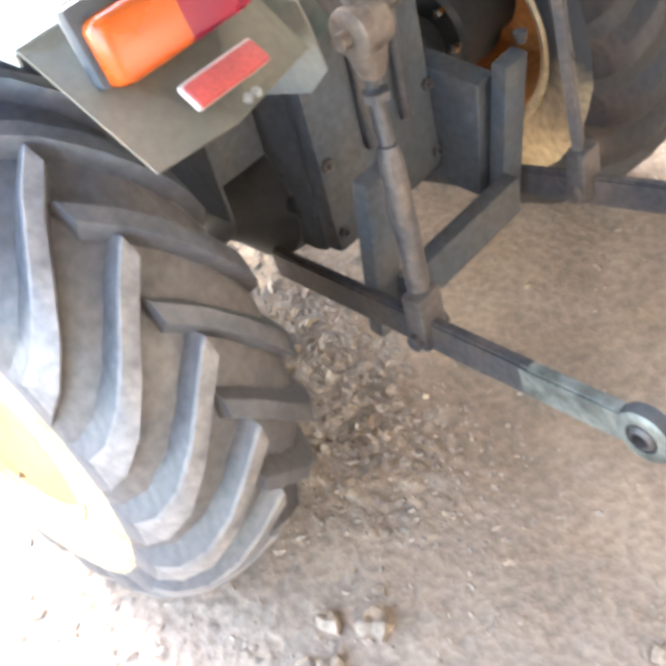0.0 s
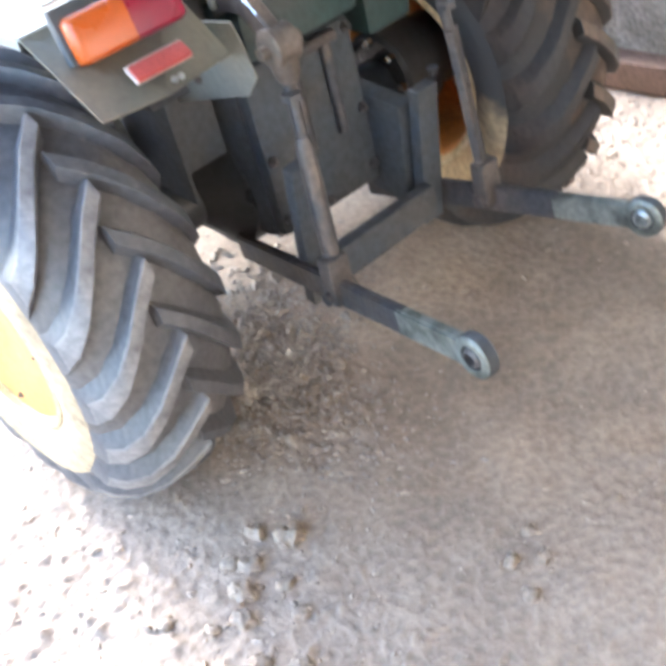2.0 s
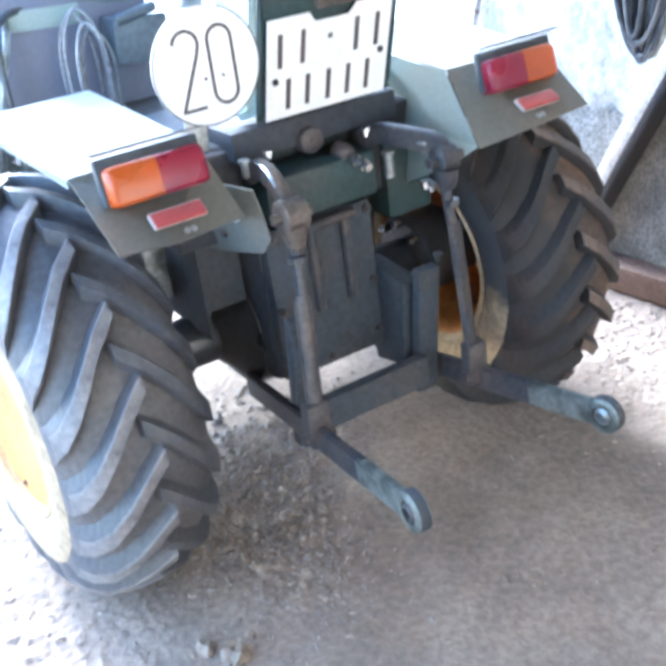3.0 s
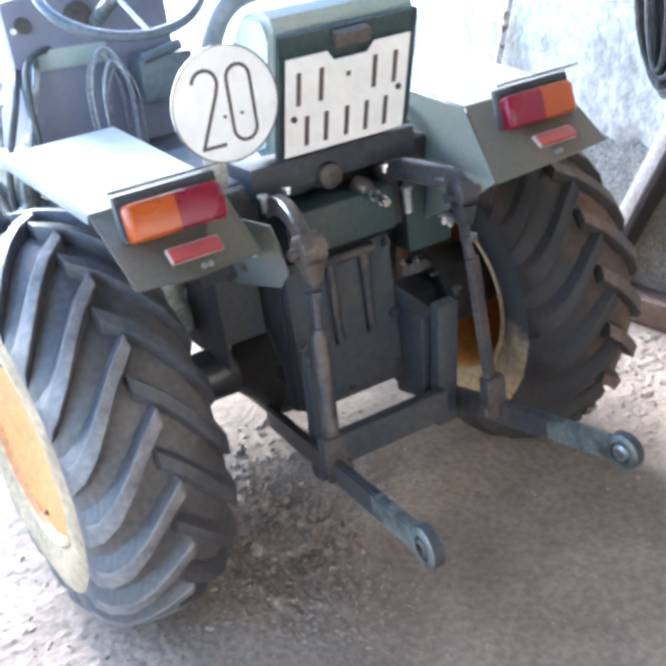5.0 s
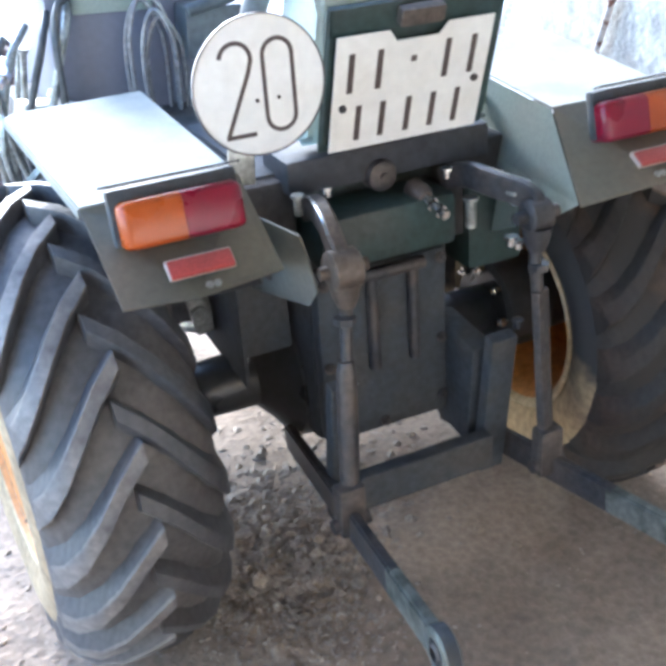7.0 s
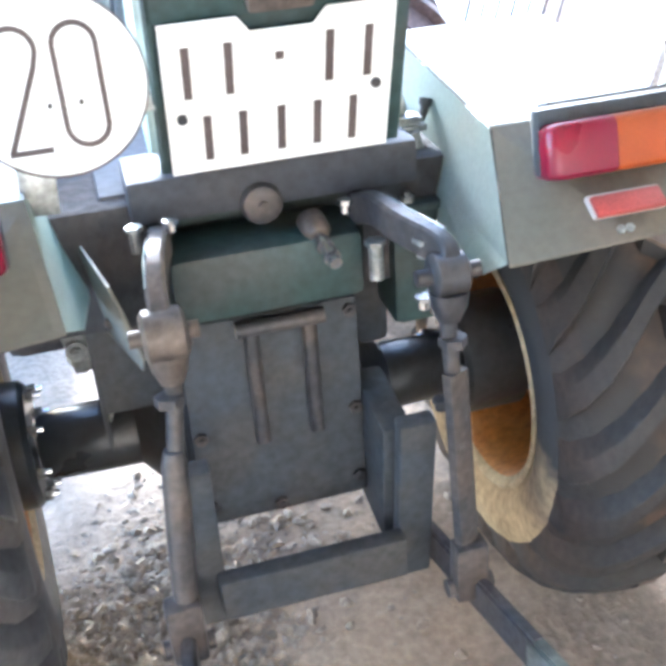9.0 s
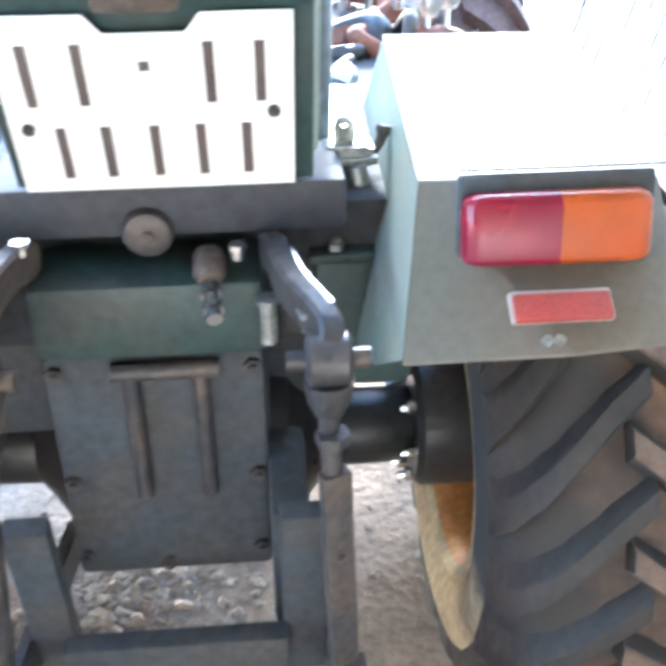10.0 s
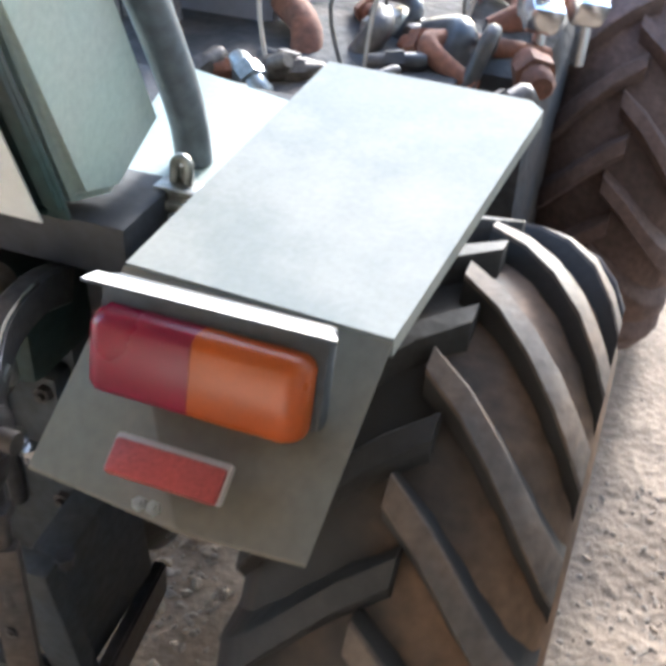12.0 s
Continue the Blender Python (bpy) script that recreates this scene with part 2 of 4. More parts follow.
def lathe(bm, c, prof, seg=48, mats=None, closed=False):
    """Turns a profile of (x offset, radius) about the x axis through c."""
    rings = []
    for dx, r in prof:
        rings.append([bm.verts.new((c[0] + dx, c[1] - r * math.cos(a), c[2] + r * math.sin(a))) for a in (2 * math.pi * k / seg for k in range(seg))])
    pairs = list(zip(rings, rings[1:])) + ([(rings[-1], rings[0])] if closed else [])
    for i, (a, b) in enumerate(pairs):
        for k in range(seg):
            f = bm.faces.new((a[k], a[(k + 1) % seg], b[(k + 1) % seg], b[k]))
            f.material_index = mats[i] if mats else 0
    return rings


def sheet(bm, pts, thick, mat=0):
    """A flat plate of the given outline and thickness, grown against its normal."""
    pts = [Vector(p) for p in pts]
    nrm = (pts[1] - pts[0]).cross(pts[2] - pts[0]).normalized() * thick
    a = [bm.verts.new(p) for p in pts]
    b = [bm.verts.new(p - nrm) for p in pts]
    fs = [bm.faces.new(a), bm.faces.new(b[::-1])]
    for i in range(len(pts)):
        j = (i + 1) % len(pts)
        fs.append(bm.faces.new((a[j], a[i], b[i], b[j])))
    for f in fs:
        f.material_index = mat
    return a + b


def nut(bm, at, axis, r=0.009, h=0.008, mat=0):
    axis = Vector(axis).normalized()
    rod(bm, [Vector(at), Vector(at) + axis * h], r, 6, mat)
    rod(bm, [Vector(at) + axis * h, Vector(at) + axis * (h * 1.7)], r * 0.5, 8, mat)


# ---- ground, shed, yard ----
def spaced(lo, hi, fine_lo, fine_hi, step):
    xs = list(np.arange(fine_lo, fine_hi + 1e-6, step))
    d, x = step, fine_hi
    while x < hi:
        d *= 1.22
        x += d
        xs.append(x)
    d, x = step, fine_lo
    while x > lo:
        d *= 1.22
        x -= d
        xs.insert(0, x)
    return xs


def lumpy(x, y):
    """How loose the earth is: heaped under the tractor and by the outer side of the left wheel, trodden elsewhere."""
    k = 2.3 * math.exp(-((x + 0.27) / 0.17) ** 4 - ((y - 0.13) / 0.33) ** 4)
    k = max(k, 0.9 / (1 + math.exp((x + 0.47 + 0.35 * max(0.0, y + 0.5)) * 16)) * (1.0 if y < 0.1 else 0.7))
    k = max(k, 0.9 / (1 + math.exp(-(x - 0.78) * 14)))
    k = max(k, 0.8 * math.exp(-((x + 0.10) / 0.13) ** 2 - ((y + 0.72) / 0.10) ** 2))
    return min(2.5, k + 0.22 + 0.3 * noise.noise((x * 4.0, y * 4.0, 7.0)))


def ground_height(x, y):
    near = 1.0 if max(abs(x), abs(y)) < 4 else 0.2
    h = 0.011 * noise.noise((x * 3.1, y * 3.1, 0.3)) + 0.005 * noise.noise((x * 9, y * 9, 3.0))
    if near == 1.0:
        k = max(0.10, lumpy(x, y))
        sx, sy = x + 0.012 * noise.noise((x * 21, y * 21, 2.0)), y + 0.012 * noise.noise((x * 21, y * 21, 8.0))
        lump = max(0.0, noise.noise((sx * 19, sy * 19, 11.0)) - 0.16)
        grit = max(0.0, noise.noise((sx * 52, sy * 52, 4.0)) - 0.16)
        h += k * (0.010 * lump + 0.011 * grit + 0.0022 * noise.noise((x * 70, y * 70, 5.0)))
    return h * near - 0.006


xs, ys = spaced(-70, 70, -1.15, 1.2, 0.0068), spaced(-70, 70, -1.0, 1.1, 0.0068)
verts = [(x, y, ground_height(x, y)) for y in ys for x in xs]
nx = len(xs)
faces = [(j * nx + i, j * nx + i + 1, (j + 1) * nx + i + 1, (j + 1) * nx + i) for j in range(len(ys) - 1) for i in range(nx - 1)]
me = bpy.data.meshes.new("ground")
me.from_pydata(verts, [], faces)
me.materials.append(M["dirt"])
ground = tagged(new("ground", me), "bare brown trodden earth floor with clods", "ground", kind="structure")
finish(ground, 180)

# White colour stands in for overexposed ground and throws light under the tractor.
bm = bmesh.new()
block(bm, (-8, 11.6, 0.012), (44, 18.0, 0.03), bev=0)
tagged(part("yard", bm, "yard"), "pale sheet for the overexposed ground outside the shed", "yard", kind="structure")

bm = bmesh.new()
block(bm, (1.44, -1.13, 1.4), (0.2, 5.24, 2.9), bev=0.01)
east = tagged(part("wall_east", bm, "plaster"), "rough limewashed block wall with grey stains", "wall", kind="structure")
# the limewash ends at an uneven line; below it the grey roughcast stands proud
bm = bmesh.new()
n = 90
rows = []
for i in range(n + 1):
    y = 1.486 - 2.9 * i / n
    top = 0.60 + 0.05 * noise.noise((y * 3.0, 1.0, 0.0)) + 0.05 * noise.noise((y * 11.0, 4.0, 0.0)) - 0.05 * y
    rows.append([bm.verts.new((1.345, y, top + 0.01)), bm.verts.new((1.326, y, top - 0.012)), bm.verts.new((1.322, y, top * 0.5)), bm.verts.new((1.320, y, -0.02))])
for p, q in zip(rows, rows[1:]):
    for k in range(3):
        bm.faces.new((p[k], p[k + 1], q[k + 1], q[k]))
part("roughcast", bm, "roughcast", east, "grey roughcast foot of the wall")


# Unseen wall, added at the back to close off the sky light.
bm = bmesh.new()
block(bm, (-0.1, -3.55, 1.4), (3.3, 0.2, 2.9), bev=0.01)
tagged(part("wall_south", bm, "shed"), "unseen pale wall added to shape the light", "wall", kind="structure")
# Unseen wall, added to cut sky light from the left rear.
bm = bmesh.new()
block(bm, (-1.75, -2.25, 1.4), (0.2, 2.4, 2.9), bev=0.01)
tagged(part("wall_west", bm, "shed"), "unseen pale wall added to shape the light", "wall", kind="structure")
# Unseen roof, put in to darken the rear faces; the post comes with it.
bm = bmesh.new()
block(bm, (-0.1, -1.5, 2.88), (3.4, 4.3, 0.06), bev=0.01)
tagged(part("ceiling", bm, "tin"), "unseen tin roof added to shade the tractor's rear", "ceiling", kind="structure")
bm = bmesh.new()
block(bm, (-1.7, 0.55, 1.42), (0.14, 0.14, 2.86), bev=0.01)
tagged(part("roof_post", bm, "wood"), "timber post added under the unseen roof", "post", kind="structure")


# ---- tractor ----
CX = -0.027                                  # middle of the tractor
tractor = thing("tractor", (CX, 0.6, 0), "small green articulated tractor with worn paint, seen from behind", "tractor")
AXLE_Y, AXLE_Z = 0.242, 0.462




def shade_line(m, low, high, dim, axis="Z"):
    """Mud colour up to an uneven line, from low to high along an axis; past it a dim colour paints in shade."""
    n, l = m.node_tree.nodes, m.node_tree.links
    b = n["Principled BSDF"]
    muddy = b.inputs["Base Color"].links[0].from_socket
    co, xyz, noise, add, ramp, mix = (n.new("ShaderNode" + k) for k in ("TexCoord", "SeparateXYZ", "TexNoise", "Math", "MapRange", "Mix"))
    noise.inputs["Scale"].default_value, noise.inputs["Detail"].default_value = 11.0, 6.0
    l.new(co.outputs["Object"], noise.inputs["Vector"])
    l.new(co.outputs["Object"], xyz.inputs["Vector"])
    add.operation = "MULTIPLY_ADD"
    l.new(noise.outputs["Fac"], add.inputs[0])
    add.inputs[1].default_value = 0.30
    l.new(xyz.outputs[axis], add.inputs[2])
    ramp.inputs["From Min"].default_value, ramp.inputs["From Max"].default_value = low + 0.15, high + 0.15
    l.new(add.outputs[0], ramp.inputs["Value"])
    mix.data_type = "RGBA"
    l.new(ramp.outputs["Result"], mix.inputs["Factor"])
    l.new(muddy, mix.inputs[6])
    mix.inputs[7].default_value = (*dim, 1)
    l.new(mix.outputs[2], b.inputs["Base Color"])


# Tan dust below; the guard's shade is painted dark on the upper sidewall.
shade_line(M["tan_rubber"], 0.35, 0.47, (0.038, 0.037, 0.038))
# Tread goes from painted dim on the inner half to brown, as lit.
shade_line(M["muddy_lit_tread"], 0.60, 0.47, (0.030, 0.027, 0.026), "X")


def tyre_radius(r):
    return 0.24 + (r - 0.24) * 0.905


def lug_mesh(name, side, rubber, wide, sweep):
    """One slanting tread bar, from the middle of the tread to the shoulder, about the x axis."""
    path = [(-0.012, 0.0), (0.03, 0.085), (0.066, 0.18), (0.10, 0.28), (0.126, 0.36), (0.141, 0.40)]
    top = [0.490, 0.488, 0.481, 0.464, 0.432, 0.398]
    low = [0.448, 0.446, 0.436, 0.412, 0.378, 0.350]
    bm = bmesh.new()
    rows = []
    for (dx, da), rt, rl in zip(path, map(tyre_radius, top), map(tyre_radius, low)):
        w = 0.034 + 0.014 * max(dx, 0) / 0.14
        row = []
        for r, ww in ((rl, w * 1.7), (rt - 0.005, w * 1.05), (rt, w * 0.85), (rt, -w * 0.85), (rt - 0.005, -w * 1.05), (rl, -w * 1.7)):
            a = -da * sweep + ww * 0.5 / r
            row.append(bm.verts.new((side * dx * wide, -r * math.cos(a), r * math.sin(a))))
        rows.append(row)
    for p, q in zip(rows, rows[1:]):
        for i in range(5):
            bm.faces.new((p[i], p[i + 1], q[i + 1], q[i])).material_index = 1 if 1 <= i <= 3 else 0
    bm.faces.new(rows[0])
    bm.faces.new(rows[-1][::-1])
    bmesh.ops.recalc_face_normals(bm, faces=bm.faces)
    me = bpy.data.meshes.new(name)
    bm.to_mesh(me)
    bm.free()
    # Right wheel: outer bars take the lit copy, inner bars the shaded one.
    me.materials.append(M["muddy_lit_tread" if rubber == "muddy_shaded_rubber" and side > 0 else rubber])
    # Left wheel: inner bars stay dark, outer bars are painted lighter as lit.
    me.materials.append(M[{"rubber": "lit_lug_dust" if side < 0 else "rubber", "muddy_shaded_rubber": "muddy_lit_lug" if side > 0 else "muddy_shaded_rubber"}.get(rubber, rubber)])
    for p in me.polygons:
        p.use_smooth = True
    me.set_sharp_from_angle(angle=radians(35))
    return me


def wheel(name, x, y, out, rubber="rubber", lugs=18, label="", turn=0.0, wide=1.15, yaw=0.0, sweep=1.0, fit=None):
    """One wheel: the rim, with tyre, tread bars and bolts as sub-parts. out: +1 or -1, the side that faces away from the tractor."""
    c = (x, y, AXLE_Z)
    bm = bmesh.new()
    o = out * wide
    lathe(bm, c, [(0.137 * o, 0.234), (0.134 * o, 0.241), (0.129 * o, 0.240), (0.123 * o, 0.222), (0.09 * o, 0.214), (0.04 * o, 0.195),
                  (-0.04 * o, 0.195), (-0.09 * o, 0.214), (-0.123 * o, 0.222), (-0.129 * o, 0.240), (-0.134 * o, 0.241), (-0.137 * o, 0.234),
                  (-0.127 * o, 0.218), (-0.09 * o, 0.206), (-0.04 * o, 0.187), (0.03 * o, 0.187), (0.095 * o, 0.185), (0.100 * o, 0.15), (0.095 * o, 0.10), (0.09 * o, 0.004), (0.108 * o, 0.003),
                  (0.112 * o, 0.10), (0.122 * o, 0.15), (0.121 * o, 0.221), (0.133 * o, 0.229)],
          56, [1, 1, 1, 1, 0, 0, 0, 0, 1, 1, 1, 1, 0, 0, 0, 0, 0, 0, 0, 0, 0, 0, 0, 0, 1], closed=True)
    rim = part(name, bm, ["rim", "cream"], tractor, label or "orange-yellow painted steel wheel rim with dust")
    bm = bmesh.new()
    half = [(0.0, 0.456), (0.045, 0.453), (0.08, 0.440), (0.112, 0.412), (0.135, 0.372), (0.1405, 0.353), (0.146, 0.330), (0.1475, 0.300), (0.141, 0.265), (0.130, 0.240)]
    half = [(a * wide, tyre_radius(r)) for a, r in half]
    prof = [(-a, r) for a, r in half[::-1]] + half[1:]
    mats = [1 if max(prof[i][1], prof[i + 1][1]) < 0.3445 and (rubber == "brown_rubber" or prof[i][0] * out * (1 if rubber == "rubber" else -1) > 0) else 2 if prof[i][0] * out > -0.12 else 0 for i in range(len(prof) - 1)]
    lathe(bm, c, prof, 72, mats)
    part("tyre", bm, [rubber, {"brown_rubber": rubber, "muddy_shaded_rubber": "tan_rubber"}.get(rubber, "dusty_rubber"), "muddy_lit_tread" if rubber == "muddy_shaded_rubber" else rubber], rim, "black farm tyre, grey with dust", smooth=35)
    for side in (-1, 1):
        me = lug_mesh("tread_bar", side, rubber, wide, sweep)
        for k in range(lugs):
            ob = new("tread_bar", me)
            ob.parent = rim
            ob.matrix_basis = Matrix.Translation(c) @ Matrix.Rotation(-2 * math.pi * (k + (0.5 if side > 0 else 0.0) + turn) / lugs, 4, "X")
    for k in range(4):
        a = 2 * math.pi * (k + 0.98) / 4
        bm = bmesh.new()
        nut(bm, (c[0] + 0.119 * o, c[1] - 0.188 * math.cos(a), c[2] + 0.188 * math.sin(a)), (out, 0, 0), 0.007, 0.006)
        part("bolt", bm, "bronze", rim)
    rim.matrix_basis = Matrix.Translation(c) @ Matrix.Rotation(radians(yaw), 4, "Z") @ Matrix.Translation(-Vector(c))
    if fit:
        rim.matrix_basis = Matrix.Translation(Vector(c) + Vector(fit[0])) @ Matrix.Diagonal((*fit[1], 1)) @ Matrix.Translation(-Vector(c))
    return rim


wheel("rear_wheel", -0.603, AXLE_Y, -1, lugs=20, turn=0.2, wide=1.105, yaw=4.5, sweep=1.18)
wheel("rear_wheel", 0.516, AXLE_Y, 1, "muddy_shaded_rubber", lugs=20, turn=0.45, wide=1.05, fit=((0.006, -0.018, -0.020), (1.05, 0.957, 0.957)))
wheel("front_wheel", 0.60, 1.52, 1, "brown_rubber", turn=0.3)
# Left front wheel is unseen, set here to shade the ground behind it.
wheel("front_wheel", -0.52, 1.85, -1, "brown_rubber")


def lens_block(bm, c, size, side):
    """Half of a lamp lens: rounded on its outer end and along its front edges, square where the halves meet."""
    w, d, h = (v / 2 for v in size)
    r, outline = 0.016, []
    for k in range(6):
        a = math.pi / 2 * k / 5
        outline.append((w - r + r * math.sin(a), -d + r - r * math.cos(a)))
    outline = [(-w, d), (-w, -d)] + outline + [(w, d)]
    rows = []
    for z, inset in ((-h, 0.007), (-h + 0.003, 0.002), (-h + 0.008, 0.0), (h - 0.010, 0.0), (h - 0.004, 0.003), (h, 0.009)):
        rows.append([bm.verts.new((x - (inset if x > -w else 0.0), y + (inset if y < d else 0.0), z)) for x, y in outline])
    for p, q in zip(rows, rows[1:]):
        for k in range(len(p)):
            bm.faces.new((p[k], p[(k + 1) % len(p)], q[(k + 1) % len(p)], q[k]))
    bm.faces.new(rows[0])
    bm.faces.new(rows[-1])
    bmesh.ops.transform(bm, matrix=pose(*c, -14, 0, 0) @ Matrix.Diagonal((side, 1, 1, 1)), verts=bm.verts)


def fender(s):
    """Mudguard of one side (s: -1 left, +1 right): top plate, sloping rear plate, inner panel, lamp, hood, reflector."""
    X = lambda x: CX + s * x
    FAR = 0.365 if s > 0 else 0.415
    bm = bmesh.new()
    top = [(X(0.291), -0.058, 0.990), (X(0.537), -0.070, 0.990), (X(0.570), FAR - 0.02, 1.021), (X(0.553), FAR, 1.022), (X(0.310), FAR + 0.012, 1.021)]
    sheet(bm, top if s > 0 else top[::-1], 0.004)
    lip = [(X(0.537), -0.070, 0.986), (X(0.537), -0.070, 0.972), (X(0.570), FAR - 0.02, 1.003), (X(0.570), FAR - 0.02, 1.017)]
    sheet(bm, lip, 0.003)
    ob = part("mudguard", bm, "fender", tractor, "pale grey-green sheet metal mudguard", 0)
    bm = bmesh.new()
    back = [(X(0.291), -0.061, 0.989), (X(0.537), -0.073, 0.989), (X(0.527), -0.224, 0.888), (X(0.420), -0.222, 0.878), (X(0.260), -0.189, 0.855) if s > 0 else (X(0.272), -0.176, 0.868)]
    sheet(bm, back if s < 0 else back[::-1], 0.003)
    part("rear_plate", bm, "fender_back", ob, "dusty olive rear plate with its shade painted in", 0)
    bm = bmesh.new()
    inner = [(X(0.291), -0.055, 0.985), (X(0.310), FAR + 0.012, 1.014), (X(0.255), 0.41, 0.80), (X(0.240), 0.05, 0.732), (X(0.205), -0.085, 0.727), (X(0.260), -0.184, 0.855)]
    if s > 0:
        inner[4] = (X(0.240), -0.135, 0.818)
    else:
        inner[2], inner[3], inner[4], inner[5] = (X(0.250), 0.41, 0.82), (X(0.245), 0.05, 0.80), (X(0.255), -0.10, 0.83), (X(0.272), -0.171, 0.868)
    mid = Vector((X(0.268), 0.08, 0.87))
    vs = [bm.verts.new(p) for p in inner]
    m0 = bm.verts.new(mid)
    for i in range(len(vs)):
        bm.faces.new((vs[i], vs[(i + 1) % len(vs)], m0))
    bmesh.ops.solidify(bm, geom=bm.faces[:], thickness=0.003)
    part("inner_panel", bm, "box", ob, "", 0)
    if s < 0:
        bm = bmesh.new()
        sheet(bm, [(-0.284, 0.160, 0.800), (-0.265, 0.142, 0.703), (-0.223, -0.067, 0.738), (-0.221, -0.105, 0.778), (-0.236, -0.110, 0.848), (-0.246, -0.110, 0.885), (-0.272, 0.040, 0.880)], 0.003)
        stay = part("stay_plate", bm, "stay", ob, "grey-green plate bolted under the mudguard", 0)
        bm = bmesh.new()
        nut(bm, (-0.254, 0.030, 0.766), (-1, -0.23, -0.18), 0.009, 0.004)
        part("bolt", bm, "iron", stay)
    # lamp
    bm = bmesh.new()
    block(bm, (X(0.412), -0.132, 0.984), (0.192, 0.022, 0.084), (-14, 0, 0), 0.008)
    lamp = part("tail_lamp", bm, "black", ob, "red and amber tail lamp in black housing")
    for a, b, mat in ((0.318, 0.4088, "red"), (0.4092, 0.500, "orange")):
        bm = bmesh.new()
        lens_block(bm, (X((a + b) / 2), -0.148, 0.977), (b - a, 0.046, 0.068), s * (-1 if mat == "red" else 1))
        part("lens", bm, mat, lamp, "red lens" if mat == "red" else "amber lens")
    bm = bmesh.new()
    hood = [(X(0.316), -0.136, 1.031), (X(0.506), -0.132, 1.029), (X(0.520), -0.156, 1.039), (X(0.318), -0.160, 1.040)]
    sheet(bm, hood if s > 0 else hood[::-1], 0.003)
    # Sky reflection on the top face is painted white; other faces stay black.
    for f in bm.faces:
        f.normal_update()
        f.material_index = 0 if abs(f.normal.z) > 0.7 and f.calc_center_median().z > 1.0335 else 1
    part("lamp_hood", bm, ["white", "black"], ob, "thin sheet hood over the lamp, sky reflection painted white on top", 0)
    bm = bmesh.new()
    block(bm, (X(0.406), -0.202, 0.919), (0.099, 0.010, 0.033), (-58, 0, 0), 0.004)
    part("reflector_frame", bm, "pale", ob)
    bm = bmesh.new()
    block(bm, (X(0.406), -0.207, 0.921), (0.094, 0.010, 0.029), (-58, 0, 0), 0.004)
    part("reflector", bm, "reflector", ob, "red rectangular reflector")
    bm = bmesh.new()
    for dx in (0.39, 0.402):
        nut(bm, (X(dx), -0.222, 0.893), (0, -0.5, 0.8), 0.006, 0.004)
    part("bolt", bm, "bare", ob)


fender(-1)
fender(1)

# gearbox and axle
bm = bmesh.new()
block(bm, (CX - 0.01, 0.38, 0.57), (0.28, 0.64, 0.42), bev=0.03)
block(bm, (CX + 0.165, 0.36, 0.70), (0.12, 0.34, 0.30), bev=0.02)
gearbox = part("gearbox", bm, "black", tractor, "oily black gearbox housing")
bm = bmesh.new()
block(bm, (CX - 0.01, 0.045, 0.56), (0.27, 0.04, 0.36), bev=0.014)
part("cover", bm, "black", gearbox, "black bolted rear cover")
bm = bmesh.new()
block(bm, (CX - 0.005, 0.05, 0.805), (0.27, 0.12, 0.10), bev=0.018)
block(bm, (CX + 0.005, 0.24, 0.815), (0.37, 0.24, 0.12), bev=0.02)
part("hydraulic_cover", bm, "green", tractor, "dark green hydraulic lift cover")
for dx in (-0.038, 0.047):
    bm = bmesh.new()
    rod(bm, [(CX + dx, 0.016, 0.53), (CX + dx, 0.016, 0.725)], 0.011)
    part("guide_rod", bm, "iron", gearbox)
bm = bmesh.new()
rod(bm, [(CX - 0.06, 0.014, 0.725), (CX + 0.07, 0.014, 0.725)], 0.012)
part("clamp", bm, "iron", gearbox)
for x, z in ((-0.13, 0.72), (0.11, 0.72), (-0.13, 0.55), (0.11, 0.55), (-0.13, 0.42), (0.11, 0.42), (-0.02, 0.40)):
    bm = bmesh.new()
    nut(bm, (CX + x, 0.026, z), (0, -1, 0), 0.011, 0.009)
    part("bolt", bm, "iron", gearbox)
